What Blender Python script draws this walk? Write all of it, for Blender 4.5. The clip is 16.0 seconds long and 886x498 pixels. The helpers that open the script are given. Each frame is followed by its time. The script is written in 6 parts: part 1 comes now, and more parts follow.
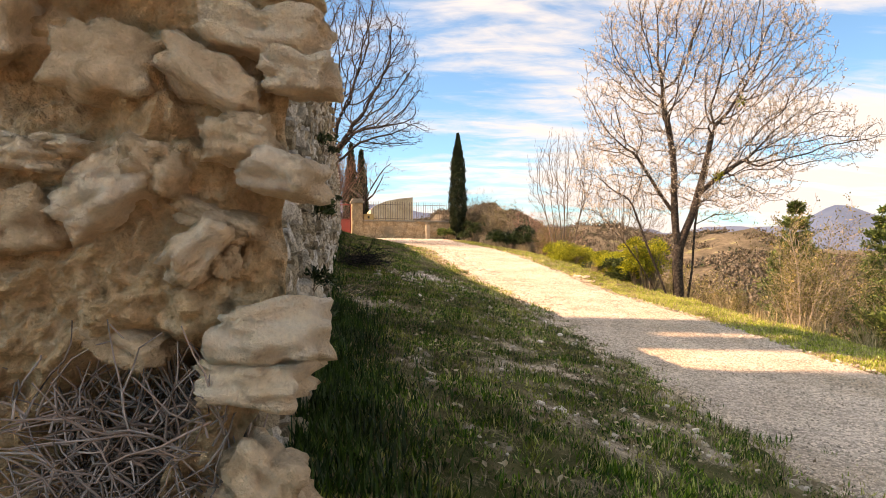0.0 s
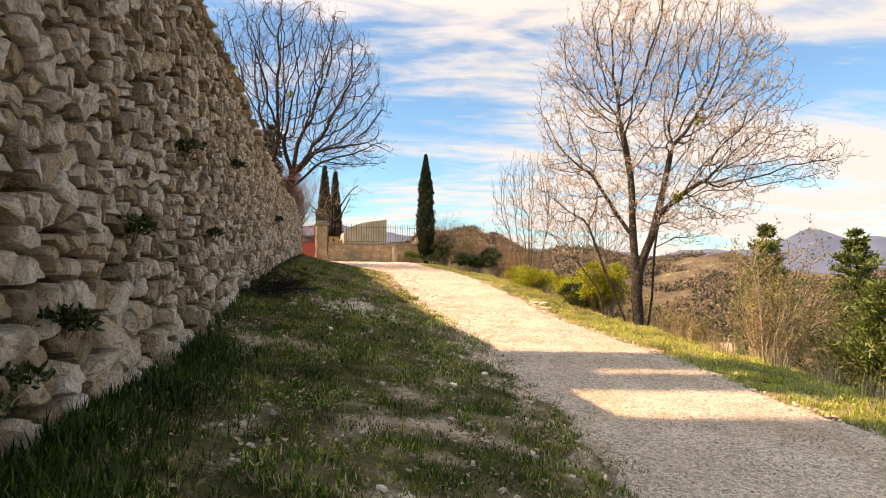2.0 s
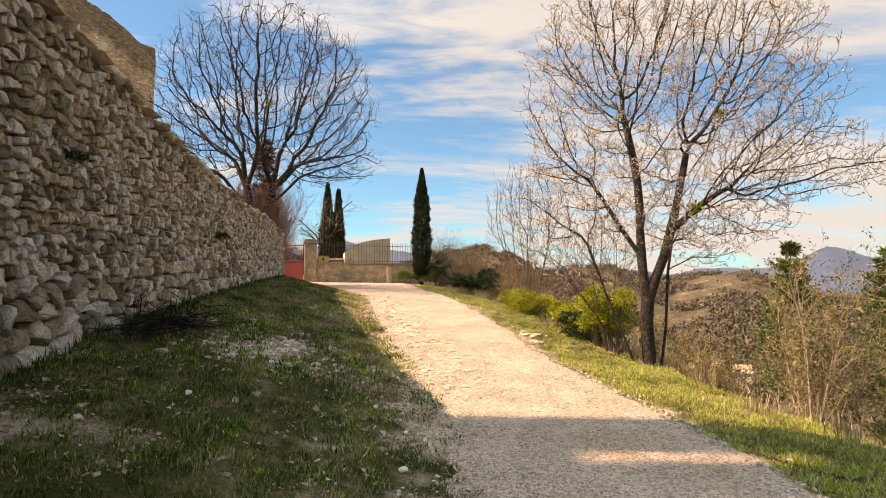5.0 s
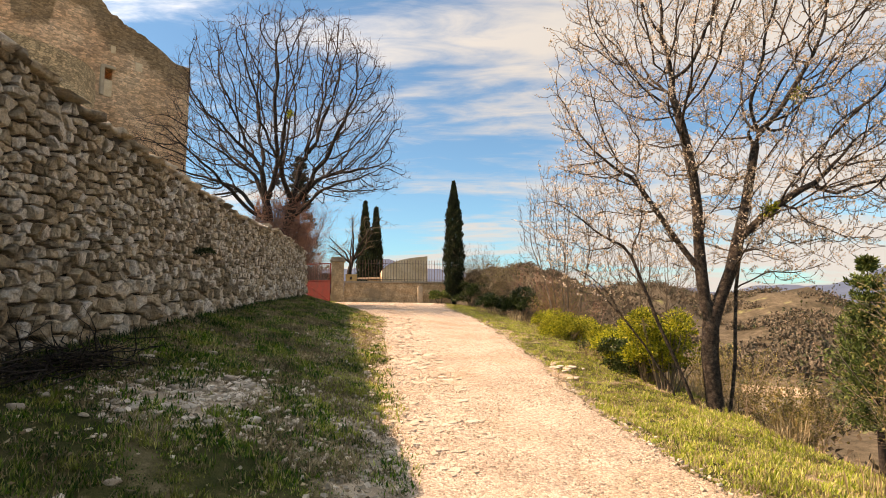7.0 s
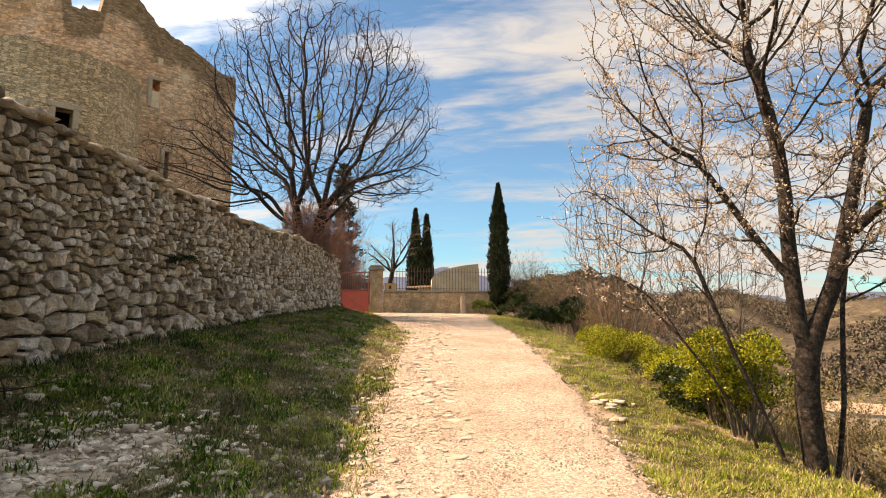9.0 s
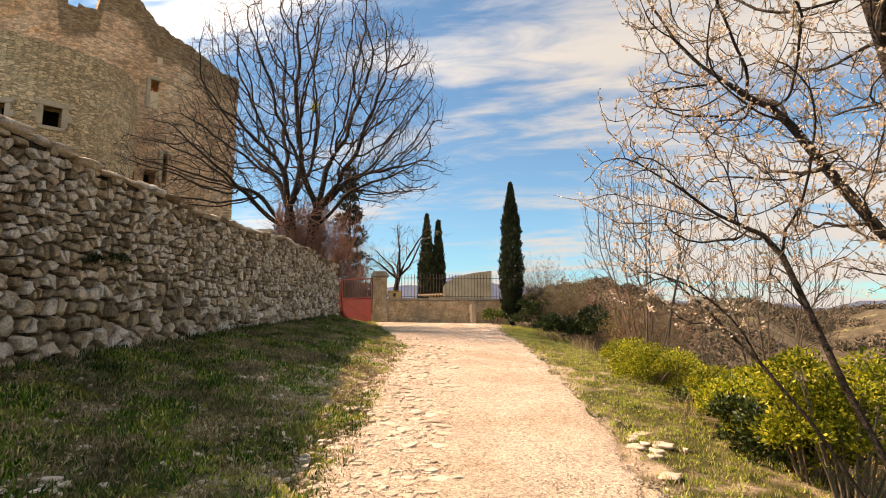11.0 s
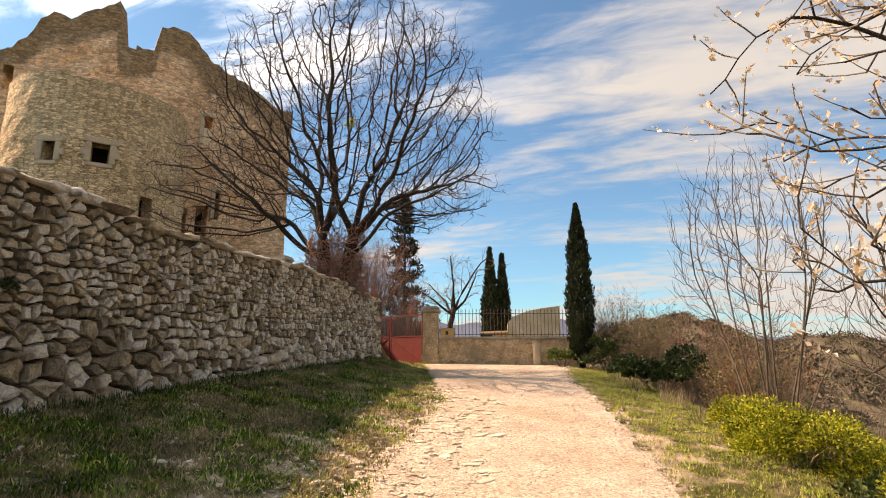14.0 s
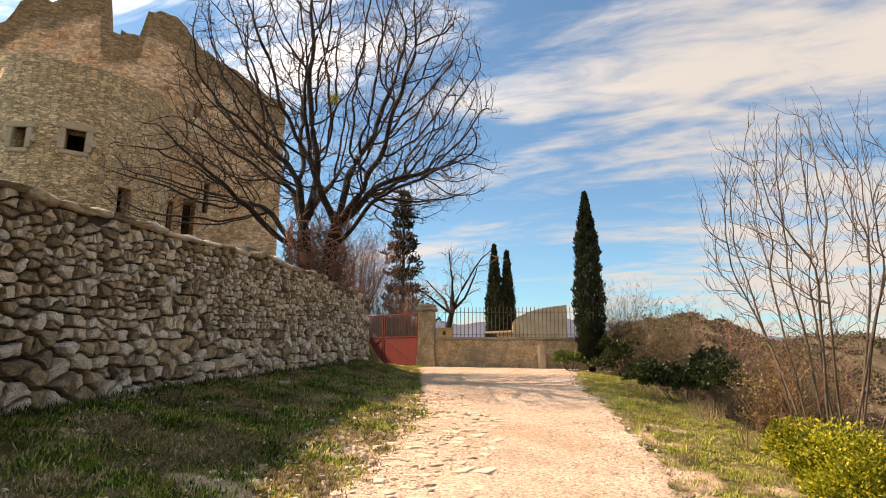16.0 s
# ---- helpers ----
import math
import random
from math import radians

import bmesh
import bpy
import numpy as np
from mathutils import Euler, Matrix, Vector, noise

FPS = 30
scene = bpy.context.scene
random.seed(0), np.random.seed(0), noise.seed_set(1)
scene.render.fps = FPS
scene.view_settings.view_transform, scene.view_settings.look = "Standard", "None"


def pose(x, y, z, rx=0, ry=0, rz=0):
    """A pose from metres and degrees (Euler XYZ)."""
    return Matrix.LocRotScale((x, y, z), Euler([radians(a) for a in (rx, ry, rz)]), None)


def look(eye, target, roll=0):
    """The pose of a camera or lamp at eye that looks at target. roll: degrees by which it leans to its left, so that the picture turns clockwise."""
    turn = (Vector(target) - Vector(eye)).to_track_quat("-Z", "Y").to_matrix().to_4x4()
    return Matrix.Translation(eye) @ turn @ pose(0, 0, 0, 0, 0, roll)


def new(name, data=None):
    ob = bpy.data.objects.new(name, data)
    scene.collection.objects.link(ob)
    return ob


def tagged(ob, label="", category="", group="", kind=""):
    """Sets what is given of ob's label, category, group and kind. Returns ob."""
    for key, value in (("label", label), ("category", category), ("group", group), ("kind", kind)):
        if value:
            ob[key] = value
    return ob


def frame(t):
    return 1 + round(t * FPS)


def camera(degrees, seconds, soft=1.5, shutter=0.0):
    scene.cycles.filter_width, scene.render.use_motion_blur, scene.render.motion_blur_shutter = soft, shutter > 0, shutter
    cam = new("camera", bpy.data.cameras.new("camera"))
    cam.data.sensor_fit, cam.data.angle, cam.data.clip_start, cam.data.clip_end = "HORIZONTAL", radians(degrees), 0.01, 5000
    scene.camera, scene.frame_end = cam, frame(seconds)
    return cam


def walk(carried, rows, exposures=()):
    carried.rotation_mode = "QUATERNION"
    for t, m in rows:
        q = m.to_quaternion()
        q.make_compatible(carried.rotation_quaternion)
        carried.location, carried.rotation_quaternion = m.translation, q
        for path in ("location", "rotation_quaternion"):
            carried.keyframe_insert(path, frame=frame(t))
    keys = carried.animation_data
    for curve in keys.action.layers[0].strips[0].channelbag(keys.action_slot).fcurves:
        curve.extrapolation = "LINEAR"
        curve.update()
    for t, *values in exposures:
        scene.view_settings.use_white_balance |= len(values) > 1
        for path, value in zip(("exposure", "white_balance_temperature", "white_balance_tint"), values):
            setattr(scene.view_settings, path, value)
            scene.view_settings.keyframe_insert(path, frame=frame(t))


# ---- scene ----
cam = camera(76.6, 16.0, 1.0)
METRES, EYE, TILT, LEAN, TURN = 14.0, 1.5, 0.0, 0.0, 0.0
ROWS = [
    (0.0, 0.0, 0.0, 0.0, -0.0, 0.0, 0.0),
    (0.5, 0.0133, 0.0129, -0.0001, -3.65, 0.37, 0.1),
    (1.0, 0.0282, 0.0255, 0.0012, -5.1, -0.09, 0.07),
    (1.5, 0.0456, 0.0419, 0.003, -3.83, 1.33, 0.08),
    (2.0, 0.0592, 0.0619, 0.0031, -1.86, 2.34, 0.01),
    (2.5, 0.0705, 0.0871, 0.0076, -2.27, 3.33, -0.03),
    (3.0, 0.0854, 0.1102, 0.0078, -3.35, 3.17, -0.04),
    (3.5, 0.0966, 0.1331, 0.0101, -1.77, 2.75, 0.02),
    (6.0, 0.1466, 0.2796, 0.0148, 0.73, 5.09, 0.01),
    (6.5, 0.157, 0.3135, 0.0159, 2.8, 5.08, -0.03),
    (7.0, 0.1652, 0.3474, 0.0203, 4.03, 6.13, 0.11),
    (7.5, 0.1782, 0.3801, 0.0236, 5.57, 7.88, 0.16),
    (8.0, 0.1864, 0.4114, 0.0244, 8.82, 7.9, -0.11),
    (8.5, 0.194, 0.4459, 0.0281, 9.85, 5.84, 0.1),
    (9.0, 0.2034, 0.4808, 0.0314, 9.96, 6.93, -0.03),
    (11.5, 0.2003, 0.6508, 0.0394, 12.89, 8.32, -0.09),
    (12.0, 0.2024, 0.682, 0.0435, 16.42, 10.2, -0.07),
    (12.5, 0.2002, 0.7154, 0.0443, 18.01, 11.05, -0.06),
    (13.0, 0.1996, 0.7486, 0.0448, 15.46, 10.05, -0.04),
    (13.5, 0.1979, 0.7811, 0.0474, 19.14, 11.94, -0.03),
    (14.0, 0.1922, 0.8147, 0.048, 18.46, 11.53, -0.1),
    (14.5, 0.189, 0.8482, 0.0477, 17.03, 10.24, -0.16),
    (15.0, 0.1863, 0.8807, 0.051, 18.01, 9.5, -0.23),
    (15.5, 0.1799, 0.9129, 0.0548, 18.35, 11.11, -0.24),
    (16.0, 0.175, 0.9452, 0.0565, 19.1, 11.48, -0.24),
]
walk(cam, [(t, pose(0, 0, EYE, TILT, LEAN, TURN) @ pose(METRES * x, METRES * y, METRES * z, 90 + pitch, roll, yaw)) for t, x, y, z, yaw, pitch, roll in ROWS],
     [(0.0, 1.70, 11800, 39), (3.5, 1.42, 11600, 37), (8.0, 1.24, 11400, 35), (16.0, 1.22, 11400, 36)])

# ---- world, sun ----
SUN_EL, SUN_AZ = radians(46), radians(4.6)       # light travels along (cos az, sin az)
sun_dir = Vector((math.cos(SUN_EL) * math.cos(SUN_AZ), math.cos(SUN_EL) * math.sin(SUN_AZ), -math.sin(SUN_EL)))
sun = new("sun", bpy.data.lights.new("sun", "SUN"))
sun.data.energy, sun.data.angle, sun.data.color = 3.85, radians(0.6), (1.0, 0.92, 0.8)
sun.matrix_world = look((-40, -5, 60), Vector((-40, -5, 60)) + sun_dir)


def make_world():
    w = bpy.data.worlds.new("sky")
    scene.world = w
    w.use_nodes = True
    nt = w.node_tree
    N, L = nt.nodes, nt.links
    N.clear()
    out, bg = N.new("ShaderNodeOutputWorld"), N.new("ShaderNodeBackground")
    sky = N.new("ShaderNodeTexSky")
    sky.sky_type, sky.sun_disc = "NISHITA", False
    sky.sun_elevation = SUN_EL
    sky.sun_rotation = radians(270) - SUN_AZ
    sky.altitude, sky.air_density, sky.dust_density, sky.ozone_density = 400, 1.0, 1.0, 2.0
    tc = N.new("ShaderNodeTexCoord")
    # clouds lie on a plane high above: direction divided by its height
    sep = N.new("ShaderNodeSeparateXYZ")
    L.new(tc.outputs["Generated"], sep.inputs[0])
    up = N.new("ShaderNodeMath"); up.operation = "MAXIMUM"; up.inputs[1].default_value = 0.0
    L.new(sep.outputs[2], up.inputs[0])
    add = N.new("ShaderNodeMath"); add.operation = "ADD"; add.inputs[1].default_value = 0.16
    L.new(up.outputs[0], add.inputs[0])
    div = N.new("ShaderNodeVectorMath"); div.operation = "DIVIDE"
    L.new(tc.outputs["Generated"], div.inputs[0])
    comb = N.new("ShaderNodeCombineXYZ")
    for i in range(3):
        L.new(add.outputs[0], comb.inputs[i])
    L.new(comb.outputs[0], div.inputs[1])
    mp = N.new("ShaderNodeMapping")
    mp.inputs["Rotation"].default_value = (0, 0, radians(-14))
    mp.inputs["Scale"].default_value = (0.55, 1.5, 0.0)
    mp.inputs["Location"].default_value = (0.35, 0.3, 0)
    L.new(div.outputs[0], mp.inputs[0])
    n1 = N.new("ShaderNodeTexNoise")
    n1.inputs["Scale"].default_value, n1.inputs["Detail"].default_value = 1.35, 9
    n1.inputs["Roughness"].default_value, n1.inputs["Distortion"].default_value = 0.55, 0.35
    L.new(mp.outputs[0], n1.inputs[0])
    # finer wisps drawn out along the wind
    n2 = N.new("ShaderNodeTexNoise")
    n2.inputs["Scale"].default_value, n2.inputs["Detail"].default_value = 5.2, 8
    n2.inputs["Roughness"].default_value, n2.inputs["Distortion"].default_value = 0.6, 0.8
    L.new(mp.outputs[0], n2.inputs[0])
    wisp = N.new("ShaderNodeMath"); wisp.operation = "MULTIPLY_ADD"
    wisp.inputs[1].default_value = 0.34
    L.new(n2.outputs[0], wisp.inputs[0])
    lift = N.new("ShaderNodeMath"); lift.operation = "ADD"; lift.inputs[1].default_value = -0.17
    L.new(n1.outputs[0], lift.inputs[0]); L.new(lift.outputs[0], wisp.inputs[2])
    # more cloud towards the east and low over the horizon
    east = N.new("ShaderNodeMath"); east.operation = "MULTIPLY_ADD"
    east.inputs[1].default_value, east.inputs[2].default_value = 0.21, 0.0
    L.new(sep.outputs[0], east.inputs[0])
    low = N.new("ShaderNodeMapRange")
    low.inputs[1].default_value, low.inputs[2].default_value = 0.0, 0.3
    low.inputs[3].default_value, low.inputs[4].default_value = 0.13, 0.0
    L.new(sep.outputs[2], low.inputs[0])
    s1 = N.new("ShaderNodeMath"); s1.operation = "ADD"
    s2 = N.new("ShaderNodeMath"); s2.operation = "ADD"
    L.new(wisp.outputs[0], s1.inputs[0]); L.new(east.outputs[0], s1.inputs[1])
    L.new(s1.outputs[0], s2.inputs[0]); L.new(low.outputs[0], s2.inputs[1])
    # a bank of thin cloud high in the north-west
    nw = N.new("ShaderNodeVectorMath"); nw.operation = "DOT_PRODUCT"
    nw.inputs[1].default_value = (-0.35, 0.72, 0.60)
    L.new(tc.outputs["Generated"], nw.inputs[0])
    nw0 = N.new("ShaderNodeMath"); nw0.operation = "MAXIMUM"; nw0.inputs[1].default_value = 0.0
    L.new(nw.outputs["Value"], nw0.inputs[0])
    nwp = N.new("ShaderNodeMath"); nwp.operation = "POWER"; nwp.inputs[1].default_value = 9.0
    L.new(nw0.outputs[0], nwp.inputs[0])
    s3 = N.new("ShaderNodeMath"); s3.operation = "MULTIPLY_ADD"; s3.inputs[1].default_value = 0.15
    L.new(nwp.outputs[0], s3.inputs[0]); L.new(s2.outputs[0], s3.inputs[2])
    s2 = s3
    ramp = N.new("ShaderNodeMapRange"); ramp.interpolation_type = "SMOOTHSTEP"
    ramp.inputs[1].default_value, ramp.inputs[2].default_value = 0.49, 0.73
    L.new(s2.outputs[0], ramp.inputs[0])
    mix = N.new("ShaderNodeMix"); mix.data_type = "RGBA"
    L.new(ramp.outputs[0], mix.inputs[0])
    tint = N.new("ShaderNodeMix"); tint.data_type = "RGBA"; tint.blend_type = "MULTIPLY"
    tint.inputs[0].default_value = 1.0
    L.new(sky.outputs[0], tint.inputs[6]); tint.inputs[7].default_value = (0.19, 0.56, 0.74, 1)
    L.new(tint.outputs[2], mix.inputs[6])
    # thin cloud shines towards the sun
    near = N.new("ShaderNodeVectorMath"); near.operation = "DOT_PRODUCT"
    near.inputs[1].default_value = tuple(-sun_dir)
    L.new(tc.outputs["Generated"], near.inputs[0])
    clampd = N.new("ShaderNodeMath"); clampd.operation = "MAXIMUM"; clampd.inputs[1].default_value = 0.0
    L.new(near.outputs["Value"], clampd.inputs[0])
    powd = N.new("ShaderNodeMath"); powd.operation = "POWER"; powd.inputs[1].default_value = 4.0
    L.new(clampd.outputs[0], powd.inputs[0])
    veil = N.new("ShaderNodeMath"); veil.operation = "MULTIPLY_ADD"; veil.inputs[1].default_value = 0.25
    L.new(powd.outputs[0], veil.inputs[0]); L.new(s2.outputs[0], veil.inputs[2])
    L.new(veil.outputs[0], ramp.inputs[0])
    shine = N.new("ShaderNodeMath"); shine.operation = "MULTIPLY_ADD"; shine.inputs[1].default_value, shine.inputs[2].default_value = 9.0, 1.0
    L.new(powd.outputs[0], shine.inputs[0])
    cloud = N.new("ShaderNodeVectorMath"); cloud.operation = "SCALE"
    cloud.inputs[0].default_value = (1.74, 2.42, 2.92)
    L.new(shine.outputs[0], cloud.inputs["Scale"])
    L.new(cloud.outputs[0], mix.inputs[7])
    L.new(mix.outputs[2], bg.inputs[0])
    bg.inputs[1].default_value = 0.14
    L.new(bg.outputs[0], out.inputs[0])


make_world()


# ---- materials ----
def node_mat(name):
    m = bpy.data.materials.new(name)
    m.use_nodes = True
    nt = m.node_tree
    b = nt.nodes["Principled BSDF"]
    return m, nt, nt.nodes, nt.links, b


def ramp_node(nt, fac, stops):
    r = nt.nodes.new("ShaderNodeValToRGB")
    els = r.color_ramp.elements
    while len(els) > 1:
        els.remove(els[-1])
    els[0].position, els[0].color = stops[0][0], (*stops[0][1], 1)
    for p, c in stops[1:]:
        e = els.new(p)
        e.color = (*c, 1)
    nt.links.new(fac, r.inputs[0])
    return r


def noise_node(nt, scale, detail=6, rough=0.6, coord=None):
    n = nt.nodes.new("ShaderNodeTexNoise")
    n.inputs["Scale"].default_value, n.inputs["Detail"].default_value, n.inputs["Roughness"].default_value = scale, detail, rough
    if coord is not None:
        nt.links.new(coord, n.inputs[0])
    return n


def world_coord(nt):
    g = nt.nodes.new("ShaderNodeNewGeometry")
    return g


def mixed(nt, fac, a, b, blend="MIX"):
    x = nt.nodes.new("ShaderNodeMix")
    x.data_type, x.blend_type = "RGBA", blend
    for sock, v in ((0, fac), (6, a), (7, b)):
        if isinstance(v, (int, float)):
            x.inputs[sock].default_value = v
        elif isinstance(v, tuple):
            x.inputs[sock].default_value = (*v, 1)
        else:
            nt.links.new(v, x.inputs[sock])
    return x.outputs[2]


def rough_mat(name, stops, scale=3.0, fine=40.0, rough=0.9, bump=0.3, dist=0.02, vary=0.0, fine_mix=0.35, island=False, stain=None, stain_scale=0.7):
    """A matt natural surface: broad colour, fine grain, bump; pieces vary by their own random value."""
    m, nt, N, L, b = node_mat(name)
    g = world_coord(nt)
    n1 = noise_node(nt, scale, 5, 0.6, g.outputs["Position"])
    n2 = noise_node(nt, fine, 5, 0.7, g.outputs["Position"])
    fac = n1.outputs[0]
    if vary:
        info = N.new("ShaderNodeObjectInfo")
        src = g.outputs["Random Per Island"] if island else info.outputs["Random"]
        mm = N.new("ShaderNodeMath"); mm.operation = "MULTIPLY_ADD"
        mm.inputs[1].default_value = vary
        L.new(src, mm.inputs[0])
        off = N.new("ShaderNodeMath"); off.operation = "ADD"; off.inputs[1].default_value = -vary / 2
        L.new(n1.outputs[0], off.inputs[0])
        L.new(off.outputs[0], mm.inputs[2])
        fac = mm.outputs[0]
    r = ramp_node(nt, fac, stops)
    rf = ramp_node(nt, n2.outputs[0], [(0.3, (0.35, 0.34, 0.33)), (0.7, (1.0, 1.0, 1.0))])
    col = mixed(nt, fine_mix * 1.6, r.outputs[0], rf.outputs[0], "MULTIPLY")
    if stain:
        n3 = noise_node(nt, stain_scale, 7, 0.65, g.outputs["Position"])
        rs = ramp_node(nt, n3.outputs[0], [(0.5, (0, 0, 0)), (0.64, (1, 1, 1))])
        col = mixed(nt, rs.outputs[0], col, stain)
    L.new(col, b.inputs["Base Color"])
    b.inputs["Roughness"].default_value = rough
    b.inputs["Specular IOR Level"].default_value = 0.25
    bp = N.new("ShaderNodeBump")
    bp.inputs["Strength"].default_value, bp.inputs["Distance"].default_value = bump, dist
    L.new(n2.outputs[0], bp.inputs["Height"])
    L.new(bp.outputs[0], b.inputs["Normal"])
    return m


def leaf_mat(name, stops, rough=0.6, trans=0.25, patch=None, dull=0.42):
    m, nt, N, L, b = node_mat(name)
    g = world_coord(nt)
    r = ramp_node(nt, g.outputs["Random Per Island"], stops)
    n1 = noise_node(nt, 1.3, 3, 0.5, g.outputs["Position"])
    rr = ramp_node(nt, n1.outputs[0], [(0.36, (dull, dull, dull)), (0.62, (1, 1, 1))])
    col = mixed(nt, 1.0, r.outputs[0], rr.outputs[0], "MULTIPLY")
    if patch:
        n4 = noise_node(nt, 2.2, 5, 0.6, g.outputs["Position"])
        rp = ramp_node(nt, n4.outputs[0], [(0.52, (0, 0, 0)), (0.68, (0.65, 0.65, 0.65))])
        col = mixed(nt, rp.outputs[0], col, patch)
    L.new(col, b.inputs["Base Color"])
    b.inputs["Roughness"].default_value = rough
    b.inputs["Specular IOR Level"].default_value = 0.3
    if trans:
        t = N.new("ShaderNodeBsdfTranslucent")
        L.new(col, t.inputs[0])
        ms = N.new("ShaderNodeMixShader"); ms.inputs[0].default_value = trans
        L.new(b.outputs[0], ms.inputs[1]); L.new(t.outputs[0], ms.inputs[2])
        L.new(ms.outputs[0], N["Material Output"].inputs[0])
    return m


STONE_STOPS = [(0.12, (0.29, 0.24, 0.17)), (0.30, (0.54, 0.43, 0.29)), (0.5, (0.83, 0.71, 0.53)), (0.78, (0.95, 0.91, 0.82))]
M_STONE = rough_mat("wall_limestone", STONE_STOPS, 9.0, 42, 0.92, 1.0, 0.05, 0.95, 0.42, True, (0.36, 0.32, 0.25), 4.5)
M_STONE_ONE = rough_mat("wall_limestone_piece", STONE_STOPS, 9.0, 42, 0.92, 1.0, 0.05, 0.95, 0.42, False, (0.36, 0.32, 0.25), 4.5)
# mortar nearly black: shade of the deep joints put into its colour
M_MORTAR = rough_mat("lime_mortar_shaded", [(0.3, (0.035, 0.028, 0.022)), (0.55, (0.10, 0.082, 0.06)), (0.8, (0.28, 0.23, 0.165))], 3.0, 60, 0.95, 0.8, 0.02)
M_RUBBLE = rough_mat("rubble_core", [(0.25, (0.46, 0.27, 0.14)), (0.5, (0.92, 0.62, 0.36)), (0.75, (0.97, 0.78, 0.54))], 16.0, 80, 0.95, 1.0, 0.06, 0.0, 0.24)
M_RUBSTONE = rough_mat("rubble_stone", [(0.2, (0.60, 0.40, 0.24)), (0.5, (0.93, 0.69, 0.46)), (0.8, (0.97, 0.82, 0.64))], 14.0, 70, 0.9, 1.0, 0.05, 0.4, 0.2)


def gravel_mat():
    """Crushed pale stone: single chips with their own tint, over broad worn and dusty patches."""
    m, nt, N, L, b = node_mat("gravel_road")
    g = world_coord(nt)
    v = N.new("ShaderNodeTexVoronoi"); v.inputs["Scale"].default_value = 48
    ve = N.new("ShaderNodeTexVoronoi"); ve.feature = "DISTANCE_TO_EDGE"; ve.inputs["Scale"].default_value = 48
    L.new(g.outputs["Position"], v.inputs[0]); L.new(g.outputs["Position"], ve.inputs[0])
    n1 = noise_node(nt, 1.1, 6, 0.65, g.outputs["Position"])
    n2 = noise_node(nt, 70, 4, 0.7, g.outputs["Position"])
    n3 = noise_node(nt, 0.8, 6, 0.6, g.outputs["Position"])
    base = ramp_node(nt, n1.outputs[0], [(0.25, (0.49, 0.39, 0.315)), (0.5, (0.63, 0.525, 0.435)), (0.75, (0.75, 0.645, 0.55))])
    worn = ramp_node(nt, n3.outputs[0], [(0.5, (0, 0, 0)), (0.66, (0.8, 0.8, 0.8))])
    col = mixed(nt, worn.outputs[0], base.outputs[0], (0.52, 0.40, 0.29))
    sep = N.new("ShaderNodeSeparateColor"); L.new(v.outputs["Color"], sep.inputs[0])
    chip = ramp_node(nt, sep.outputs[0], [(0.0, (0.36, 0.35, 0.33)), (0.4, (0.92, 0.91, 0.89)), (1.0, (1.35, 1.34, 1.3))])
    col = mixed(nt, 0.75, col, chip.outputs[0], "MULTIPLY")
    edge = ramp_node(nt, ve.outputs["Distance"], [(0.0, (0.5, 0.48, 0.45)), (0.16, (1, 1, 1))])
    col = mixed(nt, 0.7, col, edge.outputs[0], "MULTIPLY")
    L.new(col, b.inputs["Base Color"])
    b.inputs["Roughness"].default_value = 0.95
    b.inputs["Specular IOR Level"].default_value = 0.2
    hgt = N.new("ShaderNodeMath"); hgt.operation = "MULTIPLY_ADD"; hgt.inputs[1].default_value = 0.5
    L.new(n2.outputs[0], hgt.inputs[0]); L.new(edge.outputs[0], hgt.inputs[2])
    bp = N.new("ShaderNodeBump"); bp.inputs["Strength"].default_value, bp.inputs["Distance"].default_value = 0.9, 0.02
    L.new(hgt.outputs[0], bp.inputs["Height"]); L.new(bp.outputs[0], b.inputs["Normal"])
    return m


M_GRAVEL = gravel_mat()
M_PEBBLE = rough_mat("gravel_pebble", [(0.15, (0.26, 0.22, 0.17)), (0.5, (0.44, 0.375, 0.29)), (0.85, (0.60, 0.53, 0.43))], 9, 60, 0.9, 0.3, 0.01, 0.8, 0.25, True)
M_SLAB = rough_mat("road_slab", [(0.2, (0.38, 0.32, 0.25)), (0.5, (0.54, 0.47, 0.38)), (0.85, (0.68, 0.61, 0.51))], 5, 50, 0.9, 0.5, 0.015, 0.5, 0.35)
M_FLAKE = rough_mat("limestone_chips", [(0.2, (0.50, 0.42, 0.33)), (0.5, (0.72, 0.63, 0.52)), (0.85, (0.86, 0.79, 0.69))], 6, 50, 0.9, 0.4, 0.01, 0.5, 0.3, True)
M_BARK = rough_mat("grey_bark", [(0.3, (0.03, 0.025, 0.021)), (0.5, (0.09, 0.073, 0.06)), (0.7, (0.22, 0.185, 0.15))], 18, 55, 0.95, 1.0, 0.06, 0, 0.6)
M_BARK_DARK = rough_mat("dark_bark", [(0.3, (0.022, 0.018, 0.016)), (0.55, (0.055, 0.044, 0.036)), (0.8, (0.12, 0.095, 0.075))], 5, 40, 0.95, 1.0, 0.03, 0, 0.5)
M_TWIG = rough_mat("thin_twigs", [(0.3, (0.11, 0.09, 0.064)), (0.7, (0.27, 0.225, 0.165))], 2, 20, 0.9, 0.2, 0.01, 0.3, 0.3, True)
M_ASH = rough_mat("ash_stems", [(0.3, (0.07, 0.056, 0.042)), (0.7, (0.17, 0.14, 0.105))], 4, 30, 0.9, 0.4, 0.01, 0.3, 0.3, True)
M_TWIG_OAK = rough_mat("oak_twigs", [(0.3, (0.07, 0.05, 0.045)), (0.7, (0.16, 0.12, 0.105))], 2, 20, 0.9, 0.2, 0.01, 0.3, 0.3, True)
